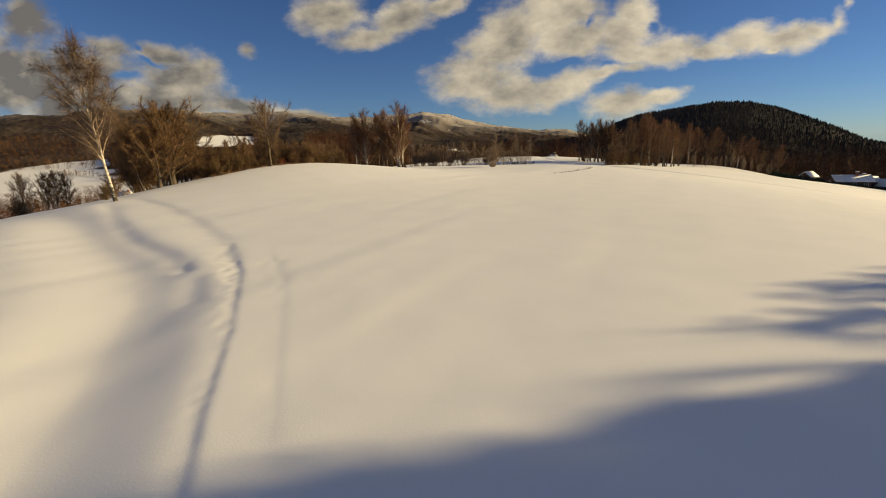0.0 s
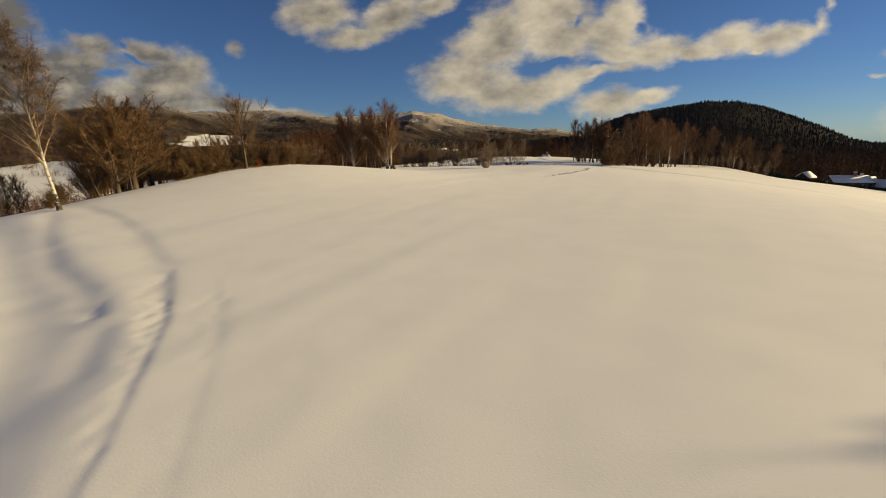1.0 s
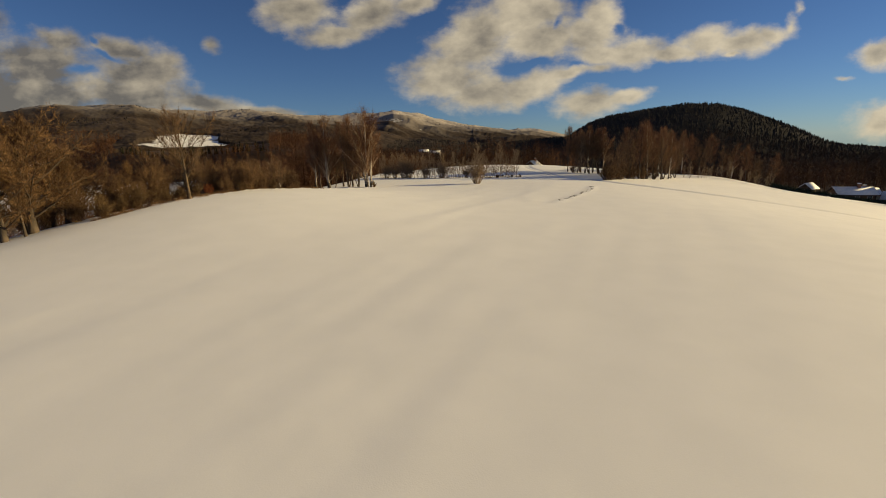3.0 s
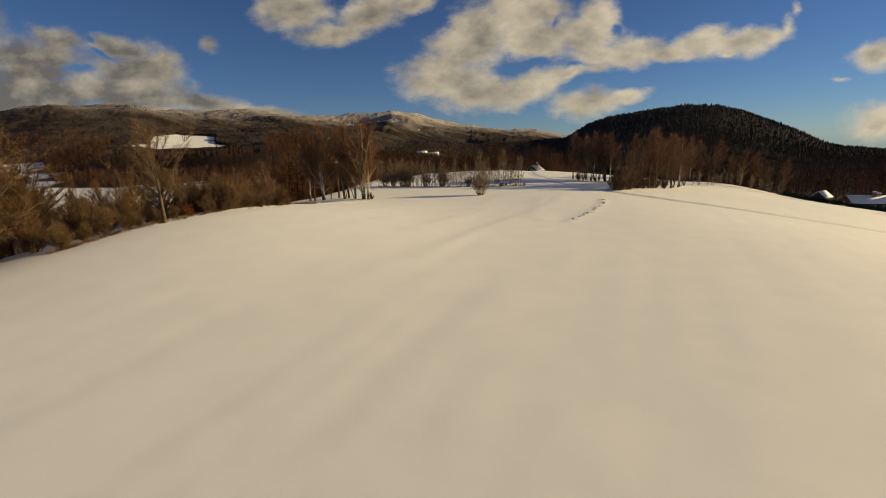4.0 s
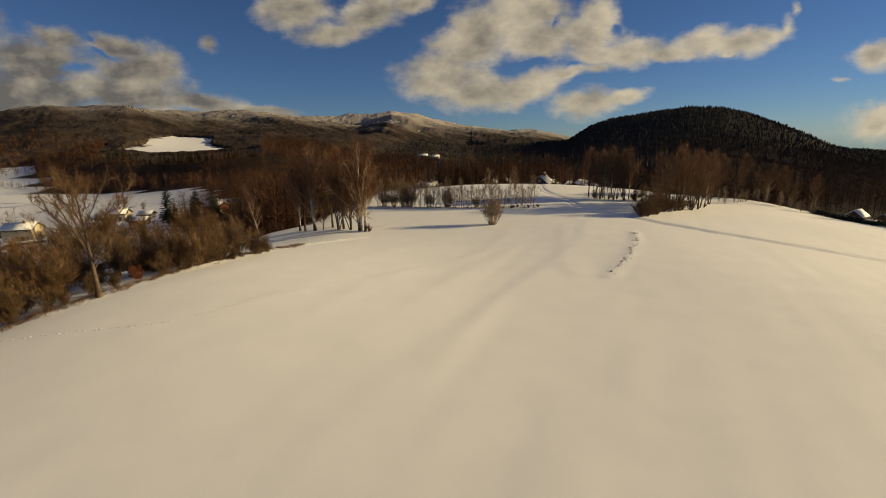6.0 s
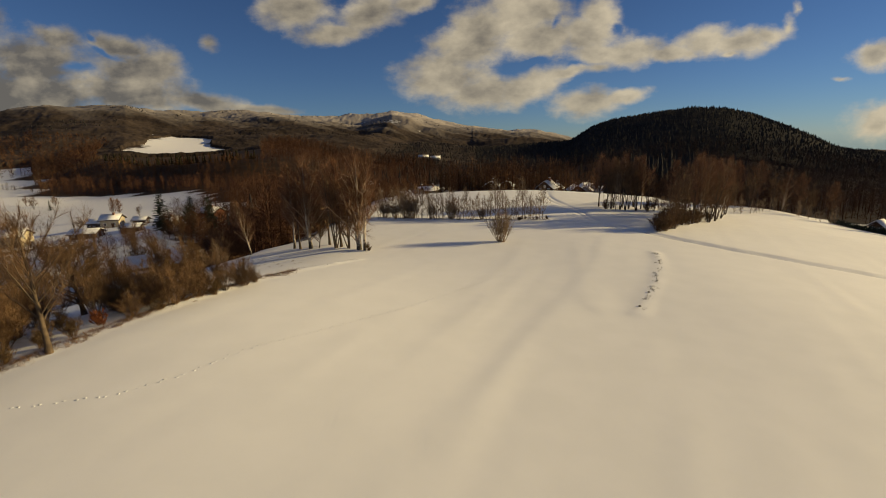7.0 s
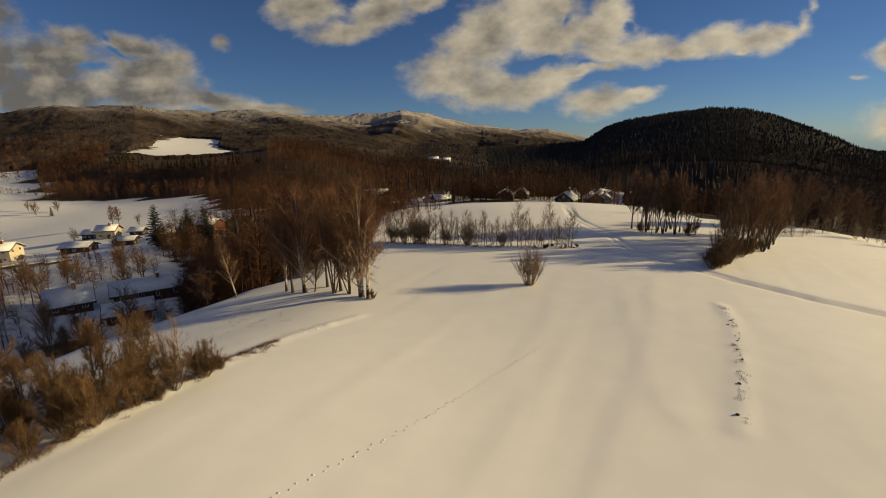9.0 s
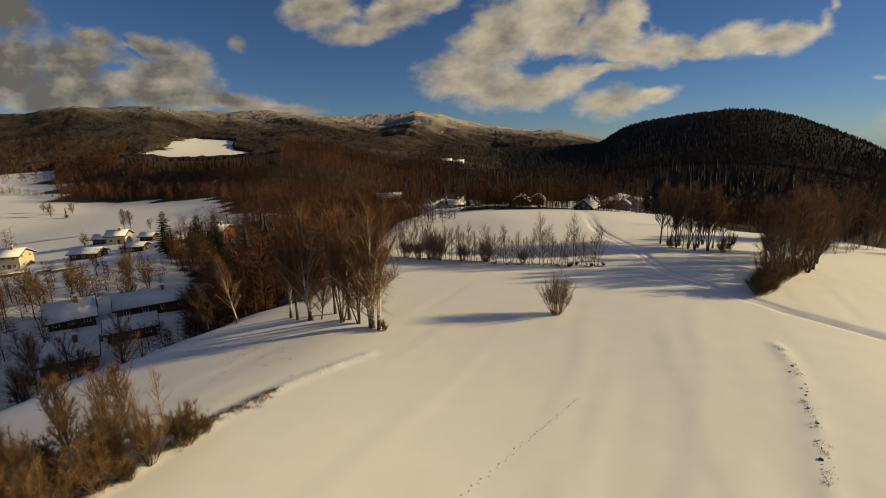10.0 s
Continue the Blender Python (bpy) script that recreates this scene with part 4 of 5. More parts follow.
# the copse in the middle and the copse by the trail
cop = random.Random(9)
for k, (key, x, y, s) in enumerate((
        ("alder_a", 34.8, 158.5, 1.0), ("alder_c", 36.8, 155.5, 0.86), ("alder_c", 38.2, 157.2, 0.9), ("young_a", 37.6, 154.2, 1.3), ("alder_c", 40.0, 154.2, 0.95), ("alder_c", 41.6, 156.4, 0.88),
        ("alder_a", 43.0, 154.8, 1.0), ("birch_a", 44.8, 156.6, 0.9), ("alder_c", 46.0, 155.0, 0.75), ("scrub_c", 47.2, 154.6, 0.8), ("alder_c", 44.2, 159.6, 0.95), ("alder_a", 39.0, 161.0, 0.95))):
    plant(key, x, y, 61 * k, s, cop.uniform(0, 3), 90 * k, "middle copse")
for k, (key, x, y, s) in enumerate((("alder_c", 36.0, 157.4, 0.8), ("alder_c", 38.9, 155.0, 0.9), ("alder_c", 42.4, 153.9, 0.85), ("scrub_a", 35.6, 155.2, 0.6), ("scrub_a", 45.2, 153.4, 0.7), ("birch_a", 40.8, 158.2, 0.92))):
    plant(key, x, y, 37 * k, s, cop.uniform(0, 3), 50 * k, "middle copse")
for k, (key, x, y, s) in enumerate((
        ("scrub_a", 35.8, 124.8, 0.9), ("scrub_c", 37.0, 126.6, 1.2), ("scrub_a", 39.4, 128.6, 1.0), ("alder_b", 41.0, 131.5, 0.9), ("alder_b", 43.6, 133.6, 1.0), ("scrub_c", 39.0, 127.6, 0.9),
        ("alder_a", 47.2, 136.4, 1.05), ("alder_b", 49.0, 138.6, 1.1), ("birch_a", 50.8, 140.2, 1.02), ("alder_b", 53.2, 141.0, 1.1), ("scrub_a", 44.6, 133.6, 0.8), ("scrub_a", 48.8, 137.8, 0.8),
        ("alder_a", 56.4, 144.0, 1.05), ("alder_b", 58.4, 147.0, 1.1), ("birch_b", 61.0, 149.5, 0.98), ("alder_b", 63.0, 152.6, 1.0), ("scrub_a", 53.6, 142.4, 0.7), ("alder_a", 46.0, 141.0, 1.0),
        ("alder_b", 51.0, 146.0, 1.0), ("alder_a", 55.5, 151.0, 1.05), ("alder_b", 66.5, 157.0, 0.95), ("birch_a", 61.5, 157.0, 0.95))):
    plant(key, x, y, 47 * k, s, cop.uniform(0, 4), 70 * k, "copse by the trail")
for k in range(15):
    u = 0.7 * k / 14
    x, y = np.interp(u, (0, 0.25, 0.6, 1), (34.8, 39.0, 48.0, 62.0)) + cop.uniform(-0.5, 0.6), np.interp(u, (0, 0.25, 0.6, 1), (124.2, 129.2, 139.4, 153.4)) + cop.uniform(-0.8, 0.5)
    plant(cop.choice(("scrub_a", "scrub_c", "scrub_a")), x, y, 71 * k, cop.uniform(0.5, 0.82), 0, 0, "bushes round the copse", "dense brown thorn bush at the foot of the copse")
for k in range(22):
    u = k / 21
    x, y = np.interp(u, (0, 0.5, 1), (71, 88, 98)) + cop.uniform(-1, 1), np.interp(u, (0, 0.5, 1), (161, 168, 160)) + cop.uniform(-1.5, 1.5)
    plant(cop.choice(("young_a", "young_b", "young_b")), x, y, 31 * k, cop.uniform(0.45, 0.85), cop.uniform(0, 6), 80 * k, "saplings by the far edge")

for k, (key, x, y, s) in enumerate((("alder_a", 69, 168, 1.0), ("alder_b", 72.5, 171, 1.05), ("birch_a", 76, 172, 0.95), ("alder_a", 79.5, 174, 1.0), ("alder_b", 83, 173, 1.0), ("alder_a", 87, 176, 1.05),
                                   ("alder_b", 91, 175, 0.95), ("birch_b", 95.5, 177, 0.9), ("alder_a", 100, 176, 0.95), ("alder_b", 105, 178, 0.9), ("alder_a", 110, 177, 0.9))):
    plant(key, x, y, 59 * k, s, cop.uniform(0, 3), 70 * k, "trees along the wood edge")

# valley floor trees
for k, (key, x, y, s) in enumerate((
        ("old_spruce", -106, 203, 0.72), ("old_spruce", -98, 208, 0.62), ("old_spruce", -95, 200, 0.52), ("old_spruce", -90, 206, 0.66), ("old_spruce", -84, 196, 0.6), ("spruce", -101, 199, 0.7), ("old_spruce", -79, 203, 0.58), ("valley_tree", -157, 229, 0.75), ("alder_a", -170, 268, 0.82), ("alder_a", -167.5, 269, 0.75), ("alder_b", -158, 269, 0.5),
        ("valley_tree", -110, 158, 1.05), ("valley_tree", -98, 159, 1.0), ("valley_tree", -104, 163, 0.9), ("valley_tree", -84, 156, 0.95), ("valley_tree", -88, 168, 1.0), ("spruce", -122, 193, 0.22),
        ("valley_tree", -126, 196, 0.45), ("valley_tree", -120, 202, 0.7), ("valley_tree", -96, 172, 1.1), ("valley_tree", -78, 178, 1.2), ("valley_tree", -90, 186, 1.1), ("valley_tree", -99, 150, 1.0),
        ("valley_tree", -70, 116, 0.9), ("valley_tree", -66, 104, 1.0), ("valley_tree", -75, 108, 1.1), ("valley_tree", -94, 128, 1.0), ("valley_tree", -62, 98, 0.95), ("valley_tree", -72, 94, 1.1), ("valley_tree", -100, 138, 1.1),
        ("valley_tree", -80, 118, 1.1), ("valley_tree", -84, 106, 1.1), ("valley_tree", -66, 150, 1.0), ("valley_tree", -61, 143, 0.9), ("valley_tree", -70, 168, 1.1), ("valley_tree", -116, 146, 1.0), ("valley_tree", -90, 112, 1.0),
        ("ash", -57, 57.5, 0.62), ("ash", -60.5, 62.5, 0.7), ("young_b", -55, 53, 0.85), ("ash", -62, 66, 0.72), ("young_b", -58.5, 60, 0.9), ("ash", -64, 61, 0.75), ("scrub_b", -60, 56.5, 0.9),
        ("valley_tree", -268, 350, 1.0), ("valley_tree", -276, 342, 1.1), ("valley_tree", -290, 352, 0.8), ("spruce", -262, 338, 0.5), ("alder_b", -330, 412, 0.8), ("alder_b", -345, 425, 0.8), ("alder_b", -318, 402, 0.7))):
    plant(key, x, y, 53 * k, s, 1.5, 60 * k, "valley trees")

# spruces east of the field, whose shadows cross the snow
for k, (x, y, s) in enumerate(((65.5, 26.6, 1.30), (69.5, 28.2, 1.38), (63.6, 24.2, 1.30), (68.4, 23.8, 1.38), (73.5, 28.6, 1.43), (55.5, 17.6, 1.25), (58.8, 18.2, 1.32), (61.2, 19.0, 1.3), (64.2, 19.8, 1.38), (67.2, 20.8, 1.36),
                               (100, 62.5, 1.45), (92.5, 51.8, 1.4), (56.2, 14.8, 1.28), (60.0, 15.6, 1.36), (63.2, 16.8, 1.4), (66.4, 17.6, 1.45), (70.0, 19.0, 1.5), (58.0, 12.4, 1.3), (62.0, 13.4, 1.4), (66.0, 14.4, 1.45),
                               (70.0, 15.6, 1.5), (74.0, 20.4, 1.5), (60.0, 10.0, 1.35), (65.0, 10.6, 1.45), (71.0, 12.0, 1.5), (57.0, 8.0, 1.3), (63.0, 7.0, 1.45), (69.0, 8.0, 1.5), (58.0, 3.0, 1.35), (65.5, 2.0, 1.5), (75.5, 24.0, 1.5), (57.5, 16.4, 1.42), (60.5, 17.2, 1.5), (63.5, 18.2, 1.55), (67.0, 19.2, 1.6), (72.0, 17.5, 1.6), (61.0, 11.8, 1.5), (67.0, 12.4, 1.55))):
    if k > 11 and k % 3 == 1:
        plant("alder_a", x + 3, y, 70 * k, s * 1.28, 0, 0, "trees east of the field", "tall bare alder between spruces east of the field")
    else:
        plant("old_spruce", x + 3, y, 70 * k, s * 0.82, 0, 0, "trees east of the field")


# ---- woods: stuff that nobody could count ----
def scatter(poly, step, seed, keep=1.0):
    rng = np.random.default_rng(seed)
    xs, ys = [p[0] for p in poly], [p[1] for p in poly]
    X, Y = np.meshgrid(np.arange(min(xs), max(xs), step), np.arange(min(ys), max(ys), step))
    X, Y = X.ravel() + rng.uniform(-0.5, 0.5, X.size) * step, Y.ravel() + rng.uniform(-0.5, 0.5, Y.size) * step
    ok = inside(X, Y, poly) & ~inside(X, Y, CLEARING) & (rng.uniform(0, 1, X.size) < keep)
    return X[ok], Y[ok]


def bare_woods(name, label, X, Y, tall, n, wide, seed, material=None, clear=()):
    """Many bare trees: trunk, then n upright blades of branchwork each."""
    rng = np.random.default_rng(seed)
    for cx, cy, cr in clear:
        ok = np.hypot(X - cx, Y - cy) > cr
        X, Y = X[ok], Y[ok]
    N = len(X)
    Z = land(X, Y)
    H = tall * rng.uniform(0.6, 1.15, N) * (1 + 0.25 * fbm(X / 30, Y / 30, 2, 5))
    S = Soup()
    foot = np.stack([X, Y, Z - 0.3], 1)
    for turn in range(2):
        S.blades(foot, np.stack([rng.normal(0, 0.03, N) * H, rng.normal(0, 0.03, N) * H, H * 0.92], 1), H * 0.015 + 0.05, rng)
    u = np.where(rng.uniform(0, 1, (N, n)) < 0.22, rng.uniform(0.0, 0.25, (N, n)), rng.uniform(0.22, 0.86, (N, n)))
    a = rng.uniform(0, 2 * np.pi, (N, n))
    out = H[:, None] * 0.24 * rng.uniform(0.3, 1.1, (N, n)) * (1.25 - 0.7 * u)
    P = np.stack([X[:, None] + 0.55 * out * np.cos(a) * rng.uniform(0, 1, (N, n)), Y[:, None] + 0.55 * out * np.sin(a) * rng.uniform(0, 1, (N, n)), Z[:, None] + u * H[:, None]], -1)
    D = np.stack([out * np.cos(a), out * np.sin(a), H[:, None] * rng.uniform(-0.01, 0.16, (N, n))], -1)
    S.blades(P.reshape(-1, 3), D.reshape(-1, 3), wide * rng.uniform(0.5, 1.4, N * n), rng)
    return tagged(new(name, S.data(name, material or M_WOODS)), label, "woods", "", "stuff")


def conifer_woods(name, label, X, Y, tall, fat, tiers, seed, material):
    rng = np.random.default_rng(seed)
    N = len(X)
    Z = land(X, Y, False)
    H = tall * rng.uniform(0.55, 1.2, N)
    S, sides = Soup(), 5
    for k in range(tiers):
        z0, z1 = 0.08 + 0.86 * k / tiers, min(1.0, 0.08 + 0.86 * k / tiers + 1.35 / tiers)
        R = fat * H * (1 - k / tiers) * 0.9 + 0.25
        w = np.arange(sides) * 2 * np.pi / sides + rng.uniform(0, 6, N)[:, None]
        q = R[:, None] * rng.uniform(0.55, 1.25, (N, sides))
        ring = np.stack([X[:, None] + q * np.cos(w), Y[:, None] + q * np.sin(w), Z[:, None] + H[:, None] * (z0 + rng.uniform(-0.04, 0.02, (N, sides)))], -1)
        tip = np.stack([X, Y, Z + H * z1], -1)[:, None]
        V = np.concatenate([ring, tip], 1).reshape(-1, 3)
        j = np.arange(sides)
        F = np.stack([j, (j + 1) % sides, np.full(sides, sides)], 1)
        S.add(V, (np.arange(N)[:, None, None] * (sides + 1) + F[None]).reshape(-1, 3))
    return tagged(new(name, S.data(name, material)), label, "woods", "", "stuff")


CHALETS = ((-101, 229, 7), (-116, 224, 6), (-75, 130, 8), (-89, 146, 8), (-79, 157, 11), (-66, 163, 8), (-74, 143, 7))
X, Y = scatter(WOODS[0], 3.6, 1)
bare_woods("valley_woods", "dense bare brown woods on the valley slope", X, Y, 11.0, 200, 0.05, 2, M_WOODS_DARK, clear=CHALETS)
X, Y = scatter([(-46, 126), (-60, 152), (-76, 178), (-86, 215), (-84, 250), (-70, 215), (-55, 160)], 9, 3, 0.8)
conifer_woods("valley_spruces", "dark spruces among the bare valley woods", X, Y, 12, 0.2, 6, 4, M_CONIFER)
X, Y = scatter([(-57, 94), (-54, 104), (-50, 112), (-42, 120), (-58, 142), (-66, 122), (-66, 100)], 4.6, 41)
bare_woods("slope_foot_woods", "bare brown trees along the foot of the slope", X, Y, 8, 170, 0.045, 42, clear=CHALETS)
X, Y = scatter([(-31, 124), (-37, 119), (-43, 118), (-60, 138), (-66, 152), (-60, 172), (-34, 176), (-29, 150)], 2.4, 45)
bare_woods("slope_woods", "close-grown bare trees on the steep slope below the birches", X, Y, 12.5, 210, 0.065, 46, M_WOODS_DARK, clear=CHALETS)
X, Y = scatter([(-142, 118), (-104, 104), (-66, 92), (-70, 126), (-84, 168), (-96, 188), (-128, 180)], 4.5, 43)
bare_woods("stream_woods", "bare alders along the stream in the valley", X, Y, 8.0, 190, 0.055, 44, M_WOODS_DARK, clear=CHALETS)
X, Y = scatter(WOODS[4], 9, 25)
bare_woods("upper_woods", "bare woods above the far snowy meadow", X, Y, 13, 30, 0.3, 26)
X, Y = scatter(WOODS[5], 5, 27)
bare_woods("valley_grove", "bare brown grove down in the valley", X, Y, 13, 80, 0.12, 28)
X, Y = scatter([(-400, 412), (-320, 396), (-318, 402), (-398, 420)], 4, 29)
bare_woods("field_hedgerow", "bare hedgerow between two snowy meadows", X, Y, 6, 60, 0.14, 30)
X, Y = scatter(WOODS[1], 4.8, 5)
far_off = np.degrees(np.arctan2(X, Y))
keep = ~((np.hypot(X, Y) > np.interp(far_off, (-34, -31, -28, -25, -22), (512, 470, 436, 424, 412))) & (far_off > -34.5) & (far_off < -20))
X, Y = X[keep], Y[keep]
front = np.hypot(X, Y) < 520
bare_woods("hillside_woods", "bare brown woods behind the snowy meadow", X[front], Y[front], 12.0, 95, 0.085, 6, M_WOODS_DARK)
bare_woods("hillside_woods", "far bare woods in the valley", X[~front], Y[~front], 14, 22, 0.26, 7, M_WOODS_DARK)
X, Y = scatter([(r * math.sin(radians(a)), r * math.cos(radians(a))) for a, r in ((-34, 546), (-31, 510), (-28, 476), (-25, 462), (-20.5, 449), (-20.5, 463), (-25, 476), (-28, 490), (-31, 524), (-34, 560))], 4.6, 8)
conifer_woods("spruce_belt", "belt of dark spruces below the snowy clearing", X, Y, 8.0, 0.19, 5, 9, M_BELT)
X, Y = scatter([(r * math.sin(radians(a)), r * math.cos(radians(a))) for a, r in ((-34.5, 512), (-31, 470), (-28, 436), (-25, 424), (-20, 412), (-20, 448), (-25, 461), (-28, 475), (-31, 509), (-34.5, 546))], 3.8, 71)
bare_woods("hillside_woods", "russet bare woods climbing to a belt of spruces", X, Y, 9.0, 80, 0.11, 72)
X, Y = scatter(WOODS[2], 3.4, 10)
bare_woods("far_copse", "bare russet copse behind the snowy rise", X, Y, 14.5, 90, 0.10, 11)
# bare groves added to throw shade on the village houses
X, Y = scatter([(108, 300), (132, 300), (160, 372), (118, 385)], 4.5, 51)
bare_woods("village_woods", "tall bare trees added to shade the far village", X, Y, 17, 50, 0.18, 52)
X, Y = scatter([(0, 304), (58, 308), (58, 324), (0, 320)], 4.2, 53)
bare_woods("village_woods", "bare trees added between the far houses for shade", X, Y, 13, 50, 0.15, 54)
X, Y = scatter([(-2, 290), (14, 293), (14, 308), (-2, 306)], 3.6, 55)
bare_woods("village_woods", "bare trees added to shade far houses", X, Y, 14, 50, 0.13, 56)
# spruce stands added, mostly hidden, to put the village into shade
X, Y = scatter([(92, 288), (128, 292), (132, 330), (94, 332)], 5.5, 61)
conifer_woods("village_spruces", "tall dark spruces added to shade the far village", X, Y, 24, 0.16, 6, 62, M_CONIFER)
X, Y = scatter([(125, 300), (165, 300), (168, 385), (125, 385)], 6.5, 67)
conifer_woods("village_spruces", "tall added spruces that shade the far village", X, Y, 24, 0.17, 6, 68, M_CONIFER)
X, Y = scatter([(2, 286), (16, 290), (14, 312), (0, 310)], 5.0, 63)
conifer_woods("village_spruces", "dark spruces added to shade the far houses", X, Y, 15, 0.17, 6, 64, M_CONIFER)
# spruces added out of view, only to keep the eastern houses in shade
X, Y = scatter([(153, 138), (186, 130), (192, 166), (155, 164)], 5.0, 65)
conifer_woods("garden_spruces", "unseen dark spruces added to shade the garden houses", X, Y, 25, 0.17, 6, 66, M_CONIFER)
X, Y = scatter([(-33, 156), (-25.5, 160), (-25, 168), (-20, 178), (-13.5, 187), (-8, 200), (-16, 214), (-34, 206), (-38, 172)], 3.2, 73)
bare_woods("flank_woods", "low russet bare trees on the flank of the snowy rise", X, Y, 6.5, 90, 0.06, 74)
# one more grove added, to shade the house behind the rise
X, Y = scatter([(46, 226), (60, 228), (62, 242), (48, 240)], 3.6, 57)
bare_woods("village_woods", "bare grove added behind the snowy rise for shade", X, Y, 13, 60, 0.10, 58)
X, Y = scatter(WOODS[3], 6.2, 12)
near = Y < 260
bare_woods("east_woods", "dark bare woods at the foot of the hill", X[near], Y[near], 13.0, 110, 0.09, 13, M_WOODS_DARK)
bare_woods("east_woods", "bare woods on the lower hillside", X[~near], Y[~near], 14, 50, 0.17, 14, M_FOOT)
X, Y = scatter([(-20, 380), (60, 380), (160, 400), (400, 400), (520, 420), (520, 560), (-20, 560)], 7.0, 15)
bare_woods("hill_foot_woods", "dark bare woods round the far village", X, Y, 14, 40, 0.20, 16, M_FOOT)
X, Y = scatter([(-60, 330), (-20, 372), (60, 372), (130, 390), (520, 440), (520, 620), (-60, 640)], 17, 17)
conifer_woods("hill_foot_spruces", "dark spruces between bare trees below the hill", X, Y, 11, 0.2, 5, 18, M_CONIFER)
X, Y = scatter([(60, 560), (420, 470), (760, 420), (1000, 600), (900, 1000), (500, 1050), (60, 1050), (-90, 900), (-90, 640)], 5.6, 19)
conifer_woods("hill_forest", "dark conifer forest covering the rounded hill", X, Y, 6.0, 0.27, 2, 20, M_CONIFER)


def canopy(name, label, az, rad, tall, seed, material, jag=0.14, clear_below=0.01):
    """The closed crowns of a far forest, as one rough sheet over the land."""
    rng = np.random.default_rng(seed)
    A, R = np.meshgrid(np.radians(az), rad, indexing="ij")
    R = R * (1 + rng.uniform(-0.003, 0.003, R.shape))
    A = A + radians(rng.uniform(-0.05, 0.05)) + np.radians(rng.uniform(-0.05, 0.05, A.shape))
    X, Y = R * np.sin(A), R * np.cos(A)
    lumps = 0.5 + value_noise(X / 9, Y / 9, seed) + 0.5 * value_noise(X / 35, Y / 35, seed + 1)
    Z = land(X, Y, False) + tall * np.clip(0.45 + 0.5 * lumps + rng.uniform(-jag, jag, X.shape), 0.1, 1.5)
    Z = np.where(wooded(X, Y) > clear_below, Z, land(X, Y, False) - 4)
    Z[:, 0] = land(X[:, 0], Y[:, 0], False) - 2
    n, m = X.shape
    i, j = np.meshgrid(np.arange(n - 1), np.arange(m - 1), indexing="ij")
    F = np.stack([i * m + j, i * m + j + 1, (i + 1) * m + j + 1, (i + 1) * m + j], -1).reshape(-1, 4)
    return tagged(new(name, mesh_data(name, np.stack([X, Y, Z], -1), F, material, True)), label, "woods", "", "stuff")


canopy("mountain_forest", "brown forest covering the long mountain, frosted higher up", np.arange(-58, 3.5, 0.125), np.geomspace(592, 2450, 210), 4.6, 35, M_RIME_HAZE, 0.10)
canopy("far_ridge_forest", "frosted forest on the far ridge, paled for haze", np.arange(3.3, 30, 0.16), np.geomspace(1050, 3000, 80), 6.5, 38, M_RIME_HAZE)
canopy("hill_canopy", "dark conifer forest covering the rounded hill", np.arange(-4, 50, 0.16), np.geomspace(560, 1150, 120), 2.6, 37, M_HILL, 0.10)
rng_far = np.random.default_rng(33)
az, u = radians(1) * rng_far.uniform(-56, 3, 5000), rng_far.uniform(0, 1, 5000)
r = 595 + (np.interp(np.degrees(az), RIDGE_AZ, RIDGE_R) + 60 - 595) * u ** 0.8
X, Y = r * np.sin(az), r * np.cos(az)
ok = (wooded(X, Y) > 0) & (value_noise(X / 110, Y / 110, 77) > 0.2)
conifer_woods("mountain_spruces", "dark spruce stands on the long mountain", X[ok], Y[ok], 6, 0.26, 2, 34, M_CONIFER)


# ---- houses ----
def slab(bm, pts, thick):
    """A slab under four corner points (counter-clockwise from above)."""
    top = [bm.verts.new(p) for p in pts]
    low = [bm.verts.new((p[0], p[1], p[2] - thick)) for p in pts]
    bm.faces.new(top)
    bm.faces.new(low[::-1])
    for i in range(4):
        j = (i + 1) % 4
        bm.faces.new((top[j], top[i], low[i], low[j]))


